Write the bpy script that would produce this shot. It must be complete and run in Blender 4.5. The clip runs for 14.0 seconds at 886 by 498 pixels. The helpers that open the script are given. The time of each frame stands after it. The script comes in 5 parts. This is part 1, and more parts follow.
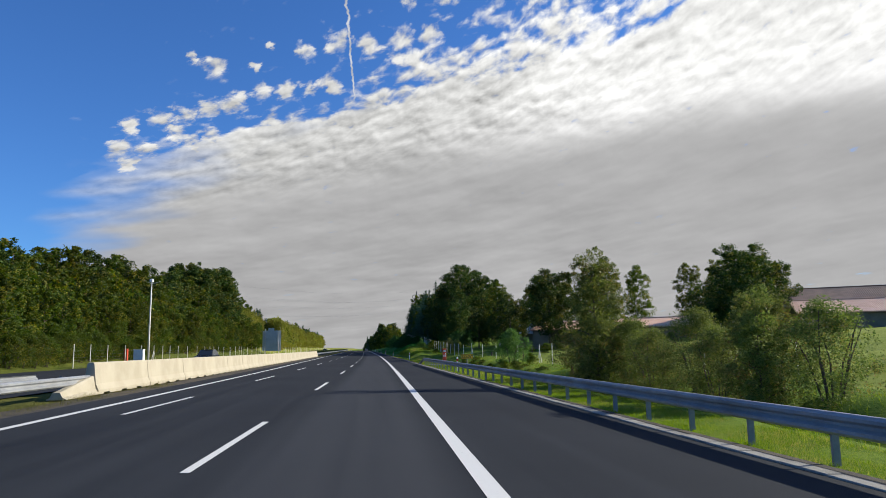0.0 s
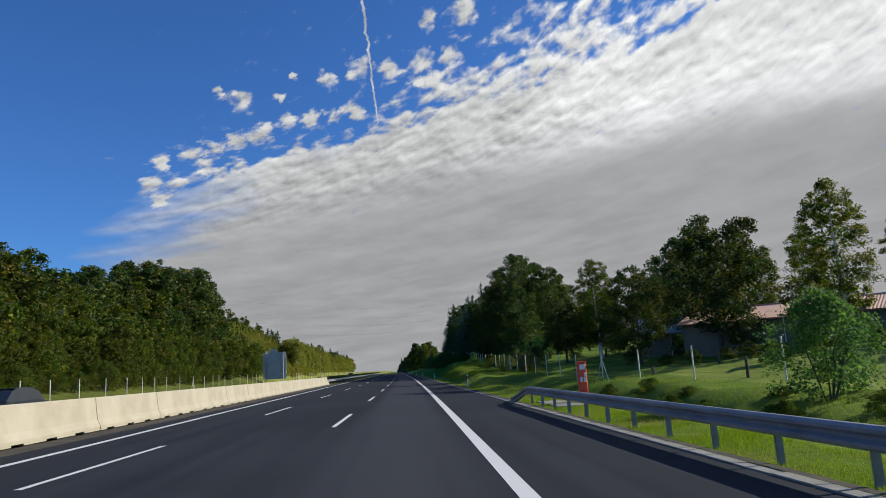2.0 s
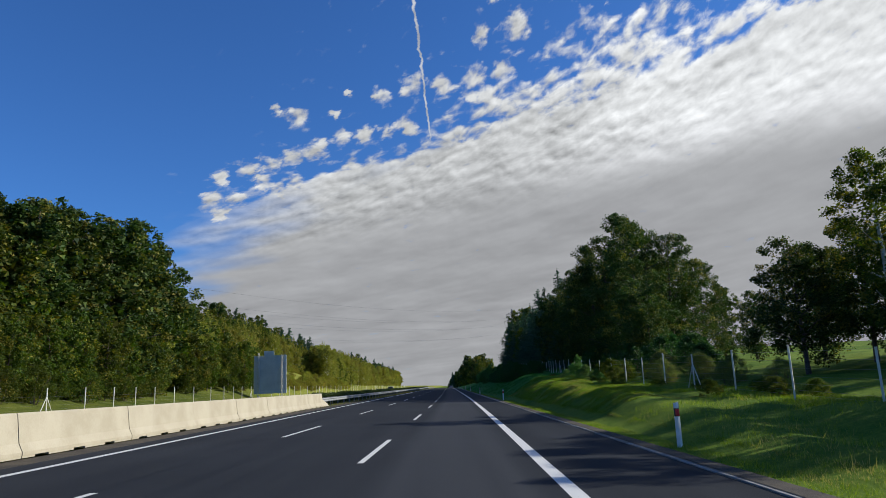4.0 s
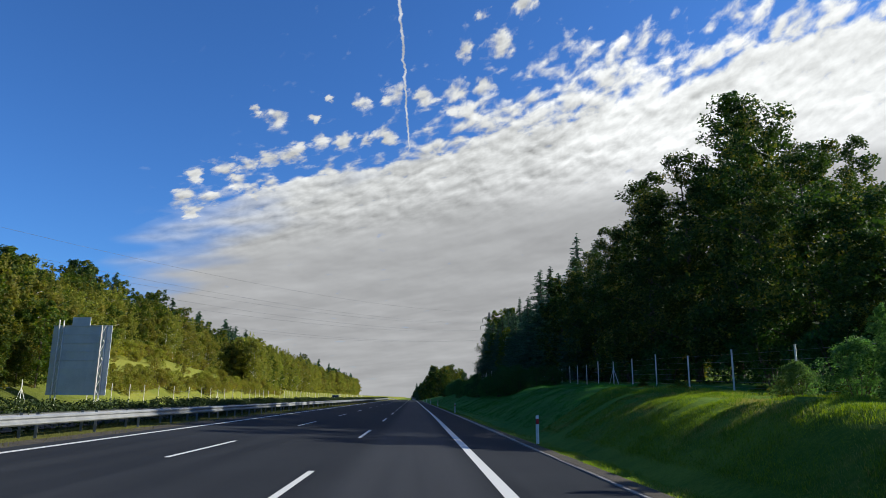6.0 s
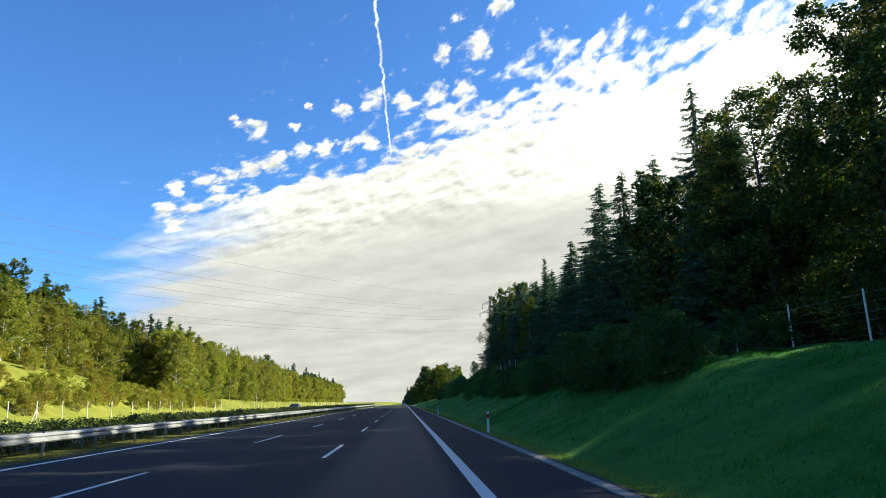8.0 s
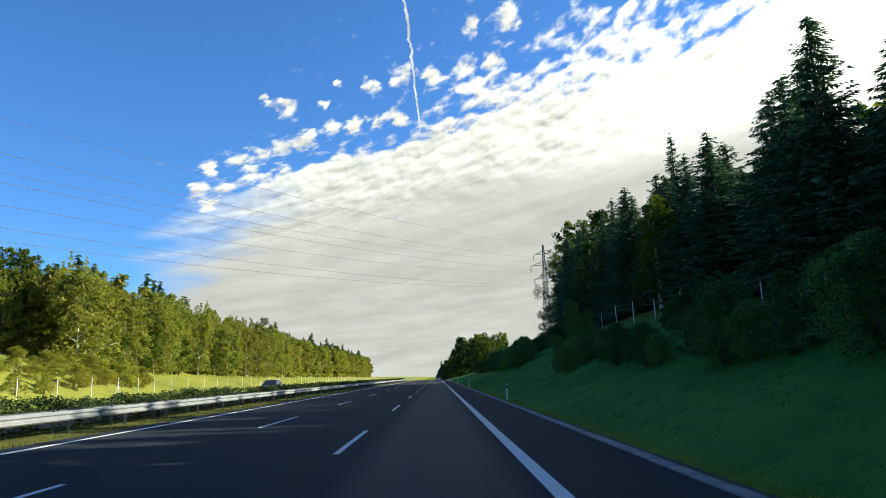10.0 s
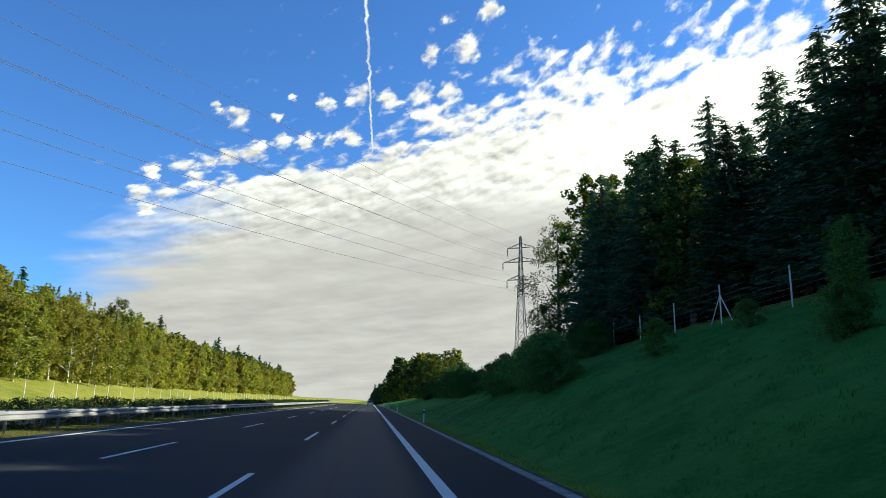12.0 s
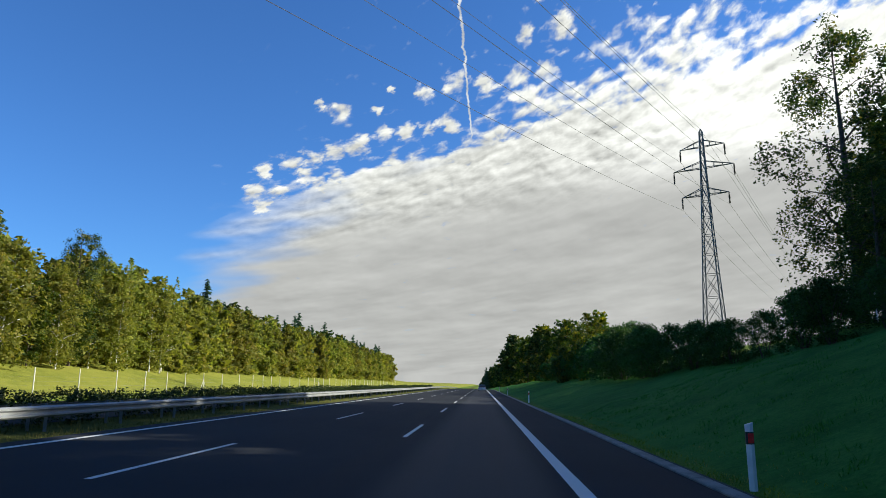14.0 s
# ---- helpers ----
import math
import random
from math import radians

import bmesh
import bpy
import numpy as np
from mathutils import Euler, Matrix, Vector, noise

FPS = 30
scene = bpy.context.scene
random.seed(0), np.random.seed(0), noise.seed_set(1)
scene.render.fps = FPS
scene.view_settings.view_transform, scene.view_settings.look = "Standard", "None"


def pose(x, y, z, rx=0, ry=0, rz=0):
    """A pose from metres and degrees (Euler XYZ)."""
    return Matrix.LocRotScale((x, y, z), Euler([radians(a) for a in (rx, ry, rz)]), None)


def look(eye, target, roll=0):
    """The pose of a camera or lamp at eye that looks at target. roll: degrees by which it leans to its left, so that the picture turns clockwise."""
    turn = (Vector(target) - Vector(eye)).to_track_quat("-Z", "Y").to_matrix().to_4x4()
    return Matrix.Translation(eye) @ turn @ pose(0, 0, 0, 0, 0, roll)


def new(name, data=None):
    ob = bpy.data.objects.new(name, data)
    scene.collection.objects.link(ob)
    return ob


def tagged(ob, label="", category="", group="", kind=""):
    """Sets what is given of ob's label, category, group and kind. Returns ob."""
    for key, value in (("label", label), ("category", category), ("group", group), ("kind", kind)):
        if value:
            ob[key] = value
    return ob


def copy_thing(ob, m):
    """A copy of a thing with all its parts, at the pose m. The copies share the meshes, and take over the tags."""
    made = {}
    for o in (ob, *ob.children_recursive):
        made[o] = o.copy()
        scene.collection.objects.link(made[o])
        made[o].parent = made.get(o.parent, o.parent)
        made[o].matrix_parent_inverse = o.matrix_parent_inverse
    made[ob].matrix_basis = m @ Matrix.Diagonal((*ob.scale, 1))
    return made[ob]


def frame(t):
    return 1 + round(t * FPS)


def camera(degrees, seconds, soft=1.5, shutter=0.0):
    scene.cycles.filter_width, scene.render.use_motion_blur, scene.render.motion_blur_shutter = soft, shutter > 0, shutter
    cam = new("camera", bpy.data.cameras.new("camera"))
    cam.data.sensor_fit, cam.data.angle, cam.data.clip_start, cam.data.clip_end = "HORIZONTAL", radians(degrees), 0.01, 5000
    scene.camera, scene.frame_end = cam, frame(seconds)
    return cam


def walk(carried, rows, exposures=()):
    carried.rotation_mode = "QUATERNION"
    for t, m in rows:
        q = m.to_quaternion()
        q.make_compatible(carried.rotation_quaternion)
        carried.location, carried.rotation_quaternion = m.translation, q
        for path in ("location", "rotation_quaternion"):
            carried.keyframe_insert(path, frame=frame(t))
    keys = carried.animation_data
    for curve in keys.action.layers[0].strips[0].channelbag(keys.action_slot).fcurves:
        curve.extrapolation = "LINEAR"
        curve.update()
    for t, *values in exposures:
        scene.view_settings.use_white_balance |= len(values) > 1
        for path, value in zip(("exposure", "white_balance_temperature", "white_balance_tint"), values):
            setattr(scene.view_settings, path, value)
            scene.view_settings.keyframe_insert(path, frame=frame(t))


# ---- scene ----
# A drive along a straight motorway: x to the right, y ahead, z up, metres.
cam = camera(66.1, 14.0, soft=0.6)
PATH = [
    (0.0, pose(-2.280, -0.161, 1.713, 98.198, 0.983, -6.680)),
    (0.5, pose(-2.021, 10.339, 1.685, 99.127, 0.539, -9.665)),
    (1.0, pose(-1.757, 20.847, 1.660, 99.371, 2.754, -7.098)),
    (1.5, pose(-1.522, 31.362, 1.637, 99.558, 3.308, -4.992)),
    (2.0, pose(-1.356, 41.879, 1.618, 99.922, 3.418, -3.778)),
    (2.5, pose(-1.183, 52.395, 1.601, 101.483, 2.297, -1.646)),
    (3.0, pose(-1.047, 62.909, 1.588, 102.513, 2.587, -0.012)),
    (3.2, pose(-1.004, 67.114, 1.583, 101.947, 2.004, 0.873)),
    (5.3, pose(-0.499, 111.191, 1.548, 101.120, 2.188, -1.485)),
    (5.5, pose(-0.427, 115.381, 1.546, 101.356, 0.338, -2.656)),
    (6.0, pose(-0.233, 125.850, 1.541, 102.322, -0.547, -2.528)),
    (6.5, pose(-0.113, 136.309, 1.538, 103.767, -0.535, -3.043)),
    (7.0, pose(0.141, 146.759, 1.533, 103.875, 1.055, -3.373)),
    (7.5, pose(0.232, 157.203, 1.533, 103.025, 1.609, -3.424)),
    (8.0, pose(0.309, 167.639, 1.533, 102.568, 1.964, -3.220)),
    (8.5, pose(0.308, 178.071, 1.536, 101.389, 2.672, -1.291)),
    (8.7, pose(0.297, 182.243, 1.538, 101.563, 2.672, -0.161)),
    (10.8, pose(0.098, 226.065, 1.561, 100.113, 1.416, -1.449)),
    (11.0, pose(0.122, 230.245, 1.562, 100.211, -0.731, -2.399)),
    (11.5, pose(0.234, 240.705, 1.565, 101.274, 0.039, -5.359)),
    (12.0, pose(0.303, 251.181, 1.568, 102.646, -1.057, -5.979)),
    (12.5, pose(0.139, 261.680, 1.577, 104.040, 2.876, 3.492)),
    (13.0, pose(0.115, 272.205, 1.582, 103.002, 0.361, 5.590)),
    (13.5, pose(0.192, 282.763, 1.585, 101.144, 0.119, 4.499)),
    (14.0, pose(0.207, 293.358, 1.589, 101.243, -0.137, 3.173)),
]
EXPOSURES = [(0.0, 0.50, 6400, 9), (0.5, 0.28, 6350, 9), (1.5, 0.25, 6300, 9), (3.2, 0.25, 6150, 9), (5.5, 0.38, 6150, 8), (6.5, 0.68, 6450, 6),
             (7.5, 1.24, 6900, 1), (8.7, 1.20, 6850, 0), (11.0, 1.00, 6700, -1), (12.0, 1.00, 6700, 0), (12.6, 0.70, 6450, 2), (14.0, 0.74, 6500, 4)]
walk(cam, PATH, EXPOSURES)

# ---------------------------------------------------------------- light
SUN_AZ, SUN_EL = radians(78.0), radians(26.5)      # to the right of the way ahead, above the horizon
sun_dir = Vector((math.sin(SUN_AZ) * math.cos(SUN_EL), math.cos(SUN_AZ) * math.cos(SUN_EL), math.sin(SUN_EL)))
sun_lamp = bpy.data.lights.new("sun", "SUN")
sun_lamp.energy, sun_lamp.angle, sun_lamp.color = 5.0, radians(0.6), (1.0, 0.93, 0.8)
sun_ob = new("sun", sun_lamp)
sun_ob.matrix_world = look(sun_dir * 300, (0, 0, 0))


class Nodes:
    """Short hand for building node trees."""

    def __init__(self, tree):
        self.tree = tree
        tree.nodes.clear()

    def add(self, kind, inputs=(), **settings):
        n = self.tree.nodes.new(kind)
        if "operation" in settings:
            n.operation = settings["operation"]
        if "use_clamp" in settings:
            n.use_clamp = settings["use_clamp"]
        if "interpolation_type" in settings:
            n.interpolation_type = settings["interpolation_type"]
        if "data_type" in settings:
            n.data_type, n.blend_type = settings["data_type"], settings["blend_type"]
        for key, value in dict(inputs).items():
            if isinstance(value, bpy.types.NodeSocket):
                self.tree.links.new(value, n.inputs[key])
            else:
                n.inputs[key].default_value = value
        return n

    def math(self, op, a, b=0.0, c=0.0, clamp=False):
        return self.add("ShaderNodeMath", {0: a, 1: b, 2: c}, operation=op, use_clamp=clamp).outputs[0]

    def step(self, v, lo, hi, a=0.0, b=1.0, smooth=True):
        return self.add("ShaderNodeMapRange", {0: v, 1: lo, 2: hi, 3: a, 4: b},
                        interpolation_type="SMOOTHSTEP" if smooth else "LINEAR").outputs[0]

    def mix(self, f, a, b, mode="MIX"):
        return self.add("ShaderNodeMix", {0: f, 6: a, 7: b}, data_type="RGBA", blend_type=mode).outputs[2]

    def noise(self, vec, scale, detail=4.0, rough=0.55, lac=2.0, dist=0.0):
        return self.add("ShaderNodeTexNoise", {"Vector": vec, "Scale": scale, "Detail": detail, "Roughness": rough,
                                               "Lacunarity": lac, "Distortion": dist}).outputs[0]


PUFFS = ((-0.2864, 0.313, 0.027), (-0.2546, 0.3226, 0.0228), (-0.2205, 0.332, 0.0249), (-0.193, 0.3401, 0.027),
         (-0.1776, 0.3551, 0.0208), (-0.1444, 0.3629, 0.0228), (-0.1145, 0.3664, 0.0208), (-0.081, 0.3711, 0.0187),
         (-0.0474, 0.377, 0.0249), (-0.132, 0.3229, 0.027), (-0.3217, 0.2997, 0.0187), (-0.2622, 0.2953, 0.0208),
         (-0.2155, 0.2986, 0.0208), (-0.2416, 0.2871, 0.0208), (-0.299, 0.2734, 0.0187), (-0.3358, 0.269, 0.0228),
         (-0.3235, 0.2503, 0.0166), (-0.2149, 0.3905, 0.027), (-0.2465, 0.3987, 0.0145), (-0.1376, 0.4227, 0.0104),
         (-0.1605, 0.3951, 0.0125), (-0.0347, 0.4345, 0.0291), (-0.0849, 0.4203, 0.0187), (0.0132, 0.431, 0.027),
         (0.0578, 0.4411, 0.0311), (0.1018, 0.4472, 0.0291), (0.1309, 0.5073, 0.0374), (0.0739, 0.4996, 0.0228),
         (0.1034, 0.5457, 0.0187), (0.1704, 0.5565, 0.0228), (0.0867, 0.4076, 0.0311), (0.1353, 0.4036, 0.0291),
         (0.0566, 0.4152, 0.0208))


def build_sky():
    world = bpy.data.worlds.new("sky")
    scene.world = world
    world.use_nodes = True
    n = Nodes(world.node_tree)
    way = n.add("ShaderNodeTexCoord").outputs["Generated"]
    s = n.add("ShaderNodeSeparateXYZ", {0: way})
    x, y, z = s.outputs
    up = n.math("MAXIMUM", z, 0.012)
    # the cloud sheet is a level plane: place on it
    px, py = n.math("DIVIDE", x, up), n.math("DIVIDE", y, up)
    plane = n.add("ShaderNodeCombineXYZ", {0: px, 1: py, 2: 0.0}).outputs[0]
    tex = n.add("ShaderNodeTexSky")
    tex.sky_type, tex.sun_disc, tex.sun_elevation, tex.sun_rotation = "NISHITA", False, SUN_EL, SUN_AZ
    tex.altitude, tex.air_density, tex.dust_density, tex.ozone_density = 400.0, 1.0, 0.6, 2.2
    sky = tex.outputs[0]
    blue = n.mix(1.0, n.add("ShaderNodeHueSaturation", {"Value": SKY_VALUE, "Color": sky}).outputs[0], (0.57, 1.04, 1.74, 1), "MULTIPLY")
    az, el = n.math("ARCTAN2", x, y), n.math("ARCSINE", z)
    # rows of cloud lie along the sheet's front edge; depth grows from that edge inwards
    reach = n.math("MAXIMUM", n.math("MULTIPLY_ADD", x, 0.95, y), 0.04)
    depth = n.math("LOGARITHM", n.math("DIVIDE", n.math("DIVIDE", reach, up), 2.9), math.e)
    shift = n.math("MULTIPLY_ADD", az, -0.16, n.step(az, -0.05, -0.25, 0.0, 0.05))
    depth = n.math("ADD", depth, shift)
    # texture: cells along the rows, flatter towards the horizon
    across = n.math("SUBTRACT", n.math("MULTIPLY", az, 0.46), n.math("LOGARITHM", n.math("ADD", up, 0.15), math.e))
    rows = n.add("ShaderNodeCombineXYZ", {0: n.math("MULTIPLY", az, 0.94), 1: n.math("MULTIPLY", across, 0.92), 2: 0.0}).outputs[0]
    rows_up = n.add("ShaderNodeCombineXYZ", {0: n.math("MULTIPLY_ADD", az, 0.94, 0.004), 1: n.math("MULTIPLY_ADD", across, 0.92, -0.011), 2: 0.0}).outputs[0]
    streaks = n.add("ShaderNodeCombineXYZ", {0: n.math("MULTIPLY", az, 0.5), 1: n.math("MULTIPLY", across, 0.80), 2: 4.0}).outputs[0]
    big = n.noise(rows, 8.0, 2.0, 0.5)
    puffs = n.noise(rows, 34.0, 5.0, 0.52, dist=0.2)
    puffs_up = n.noise(rows_up, 34.0, 5.0, 0.52, dist=0.2)
    cells = n.noise(rows, 20.0, 2.0, 0.45, dist=0.15)
    bands = n.noise(streaks, 15.0, 2.0, 0.45)
    bands_low = n.noise(streaks, 6.0, 2.0, 0.5)

    def profile(points):
        """A value by depth, from -0.6 to 1.4."""
        node = n.add("ShaderNodeFloatCurve", {1: n.step(depth_soft, -0.6, 1.4, smooth=False)})
        c = node.mapping.curves[0]
        pts = [((d + 0.6) / 2.0, v) for d, v in points]
        c.points[0].location, c.points[1].location = pts[0], pts[-1]
        for at in pts[1:-1]:
            c.points.new(*at)
        for pt in c.points:
            pt.handle_type = "AUTO_CLAMPED"
        node.mapping.update()
        return node.outputs[0]

    # cover: scattered ahead of the edge, sooner closed towards the right
    depth_soft = n.math("ADD", n.math("MULTIPLY_ADD", n.math("SUBTRACT", big, 0.5), 0.16, depth), n.step(az, -0.1, 0.18, -0.16, 0.0))
    cov = profile(((-0.6, 0.05), (-0.42, 0.20), (-0.30, 0.36), (-0.20, 0.56), (-0.10, 0.66), (-0.04, 0.76), (0.03, 1.0), (1.4, 1.0)))
    depth_soft = n.math("MULTIPLY_ADD", n.math("SUBTRACT", big, 0.5), 0.10, depth)
    closed = n.step(n.math("ADD", depth_soft, n.step(az, 0.22, 0.55, 0.0, 0.10)), -0.13, 0.0)
    clumps = n.noise(streaks, 16.0, 2.0, 0.5)
    cov = n.math("MULTIPLY_ADD", n.math("SUBTRACT", clumps, 0.5), 0.9, n.math("ADD", cov, 0.03))
    cov = n.math("MAXIMUM", cov, closed)
    cover = n.math("ADD", n.math("SUBTRACT", cov, 0.5), n.math("MULTIPLY", n.math("SUBTRACT", puffs, 0.5), 1.45))
    # single puffs ahead of the sheet
    torn = n.add("ShaderNodeTexNoise", {"Vector": rows, "Scale": 48.0, "Detail": 5.0, "Roughness": 0.6}).outputs["Color"]
    torn = n.add("ShaderNodeVectorMath", {0: torn, 1: (0.5, 0.5, 0.5)}, operation="SUBTRACT").outputs[0]
    torn = n.add("ShaderNodeVectorMath", {0: torn, 1: (0.050, 0.034, 0.0)}, operation="MULTIPLY").outputs[0]
    torn = n.add("ShaderNodeVectorMath", {0: torn, 1: n.add("ShaderNodeCombineXYZ", {0: az, 1: n.math("MULTIPLY", el, 1.25), 2: 0.0}).outputs[0]}, operation="ADD").outputs[0]
    single = None
    for pa, pe, size in PUFFS:
        gap = n.add("ShaderNodeVectorMath", {0: torn, 1: (pa, pe * 1.25, 0.0)}, operation="DISTANCE").outputs["Value"]
        bump = n.step(gap, size * 1.35, 0.0)
        single = bump if single is None else n.math("MAXIMUM", single, bump)
    ragged = n.math("ADD", n.math("MULTIPLY", single, 0.52), n.math("MULTIPLY", n.math("SUBTRACT", puffs, 0.5), 1.3))
    cover = n.math("MAXIMUM", cover, n.math("SUBTRACT", ragged, 0.26))
    dens = n.step(cover, -0.10, 0.30)
    left = n.math("DIVIDE", n.math("SUBTRACT", n.math("MULTIPLY_ADD", px, 2.0, py), 0.75), 4.07)
    thin = n.step(n.math("ADD", left, n.math("MULTIPLY", n.math("SUBTRACT", bands, 0.5), 0.7)), -0.08, 0.44)
    feather = n.math("MAXIMUM", n.math("MULTIPLY", single, 1.6, clamp=True), thin)
    dens = n.math("MULTIPLY", dens, feather)
    # the jet's trail
    wob = n.math("MULTIPLY", n.math("SUBTRACT", n.noise(plane, 16.0, 3.0, 0.6), 0.5), 0.022)
    off = n.math("ABSOLUTE", n.math("ADD", n.math("SUBTRACT", n.math("MULTIPLY_ADD", py, 0.0176, -0.079), px), wob))
    trail = n.math("MULTIPLY", n.step(off, 0.0055, 0.001), n.math("MULTIPLY", n.step(py, 0.4, 1.2), n.step(py, 2.8, 2.6)))
    dens = n.math("MAXIMUM", dens, n.math("MULTIPLY", trail, 0.8))
    # brightness: white where the sheet is thin, grey underside further in; towards the sun whiter, then suddenly grey
    depth_soft = n.math("ADD", n.math("MULTIPLY_ADD", n.math("SUBTRACT", bands_low, 0.5), 0.20, depth), n.math("MULTIPLY", n.math("SUBTRACT", bands, 0.5), 0.10))
    away = profile(((-0.6, 0.69), (-0.05, 0.68), (0.08, 0.63), (0.30, 0.51), (0.60, 0.455), (1.0, 0.44), (1.4, 0.45)))
    near = profile(((-0.6, 0.86), (0.0, 0.95), (0.16, 0.97), (0.25, 0.84), (0.40, 0.50), (0.60, 0.455), (1.0, 0.46), (1.4, 0.47)))
    tone = n.add("ShaderNodeMix", {0: n.step(az, 0.02, 0.42), 2: away, 3: near}).outputs[0]
    inner = n.step(depth, 0.0, 0.5)
    relief = n.math("MULTIPLY", n.math("SUBTRACT", puffs, puffs_up), n.step(inner, 0.0, 1.0, 1.3, 0.16))
    ripple = n.math("ADD", relief, n.math("MULTIPLY", n.math("SUBTRACT", cells, 0.5), n.step(inner, 0.0, 1.0, 0.60, 0.22)))
    ripple = n.math("ADD", ripple, n.math("MULTIPLY", n.math("SUBTRACT", bands, 0.5), n.step(inner, 0.0, 1.0, 0.55, 0.50)))
    ripple = n.math("MULTIPLY", ripple, n.step(az, 0.15, 0.6, 1.0, 0.6))
    tone = n.math("MULTIPLY", tone, n.math("ADD", 1.0, ripple))
    toward = n.add("ShaderNodeVectorMath", {0: way, 1: tuple(sun_dir)}, operation="DOT_PRODUCT").outputs["Value"]
    tone = n.math("MULTIPLY_ADD", n.step(toward, 0.80, 0.99), 0.8, tone)
    cloud = n.mix(1.0, n.mix(inner, (1.0, 0.985, 0.955, 1), (0.99, 0.97, 0.965, 1)), n.add("ShaderNodeCombineColor", {0: tone, 1: tone, 2: tone}).outputs[0], "MULTIPLY")
    # below the horizon: dull ground colour
    col = n.mix(dens, blue, cloud)
    col = n.mix(n.step(z, 0.0, -0.02), col, (0.05, 0.06, 0.04, 1))
    bg = n.add("ShaderNodeBackground", {"Color": col, "Strength": 0.69})
    n.add("ShaderNodeOutputWorld", {"Surface": bg.outputs[0]})


SKY_VALUE = 0.094
build_sky()


# ---------------------------------------------------------------- materials
def material(name, rough=0.8, metal=0.0):
    m = bpy.data.materials.new(name)
    m.use_nodes = True
    n = Nodes(m.node_tree)
    p = n.add("ShaderNodeBsdfPrincipled", {"Roughness": rough, "Metallic": metal})
    n.add("ShaderNodeOutputMaterial", {"Surface": p.outputs[0]})
    return m, n, p


def rgb(c):
    return (*c, 1.0)


def blotched(name, a, b, scale=3.0, fine=40.0, rough=0.8, metal=0.0, bump=0.2, dirt=None, spread=(0.35, 0.65), rnd=0.0):
    """A surface of two tones in large blotches, with a fine grain and relief."""
    m, n, p = material(name, rough, metal)
    at = n.add("ShaderNodeTexCoord").outputs["Object"]
    big, small = n.noise(at, scale, 4.0, 0.6), n.noise(at, fine, 5.0, 0.65)
    col = n.mix(n.step(n.math("MULTIPLY_ADD", small, 0.35, n.math("MULTIPLY", big, 0.65)), *spread), rgb(a), rgb(b))
    if dirt:
        col = n.mix(n.step(n.noise(at, scale * 0.37, 6.0, 0.7), 0.52, 0.75, 0.0, 0.75), col, rgb(dirt))
    if rnd:
        r = n.add("ShaderNodeObjectInfo").outputs["Random"]
        col = n.add("ShaderNodeHueSaturation", {"Value": n.step(r, 0, 1, 1 - rnd, 1 + rnd, smooth=False), "Color": col}).outputs[0]
    n.tree.links.new(col, p.inputs["Base Color"])
    n.tree.links.new(n.math("ADD", n.math("MULTIPLY", small, 0.2), rough - 0.1), p.inputs["Roughness"])
    if bump:
        b = n.add("ShaderNodeBump", {"Strength": bump, "Distance": 0.02, "Height": small})
        n.tree.links.new(b.outputs[0], p.inputs["Normal"])
    return m


def asphalt_material():
    m, n, p = material("asphalt", 0.85)
    p.inputs["Specular IOR Level"].default_value = 0.06
    at = n.add("ShaderNodeTexCoord").outputs["Object"]
    s = n.add("ShaderNodeSeparateXYZ", {0: at})
    grain = n.noise(at, 90.0, 3.0, 0.7)
    lane = n.add("ShaderNodeMapping", {"Vector": at, "Scale": (1.6, 0.03, 1.0)}).outputs[0]
    streak = n.noise(lane, 1.0, 5.0, 0.6)
    patch = n.noise(at, 0.12, 4.0, 0.6)
    v = n.math("ADD", n.math("MULTIPLY", streak, 0.5), n.math("ADD", n.math("MULTIPLY", patch, 0.3), n.math("MULTIPLY", grain, 0.25)))
    col = n.mix(n.step(v, 0.35, 0.7), (0.0185, 0.0206, 0.0242, 1), (0.0340, 0.0375, 0.0430, 1))
    # the slow lane is polished by traffic; its cloud sheen is painted as a paler colour
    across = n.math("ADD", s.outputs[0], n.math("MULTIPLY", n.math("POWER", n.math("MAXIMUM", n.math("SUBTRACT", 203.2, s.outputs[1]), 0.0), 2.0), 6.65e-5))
    wear_sheen = n.math("MULTIPLY", n.step(across, -1.7, -0.9), n.step(across, 1.6, 0.9))
    wear_sheen = n.math("MULTIPLY", wear_sheen, n.step(streak, 0.25, 0.6, 0.5, 1.0))
    col = n.mix(n.math("MULTIPLY", wear_sheen, 0.5), col, (0.0545, 0.0565, 0.0600, 1))
    # lighter chippings
    chips = n.step(n.noise(at, 160.0, 2.0, 0.5), 0.66, 0.74)
    col = n.mix(n.math("MULTIPLY", chips, 0.35), col, (0.16, 0.16, 0.158, 1))
    n.tree.links.new(col, p.inputs["Base Color"])
    n.tree.links.new(n.math("SUBTRACT", n.step(streak, 0.3, 0.7, 0.78, 0.92), n.math("MULTIPLY", wear_sheen, 0.16)), p.inputs["Roughness"])
    b = n.add("ShaderNodeBump", {"Strength": 0.35, "Distance": 0.006, "Height": grain})
    n.tree.links.new(b.outputs[0], p.inputs["Normal"])
    return m


def paint_material():
    m, n, p = material("road_paint", 0.7)
    at = n.add("ShaderNodeTexCoord").outputs["Object"]
    wear_sheen = n.step(n.noise(at, 14.0, 6.0, 0.7), 0.58, 0.72)
    col = n.mix(n.math("MULTIPLY", wear_sheen, 0.5), (0.62, 0.61, 0.57, 1), (0.26, 0.25, 0.24, 1))
    n.tree.links.new(col, p.inputs["Base Color"])
    return m


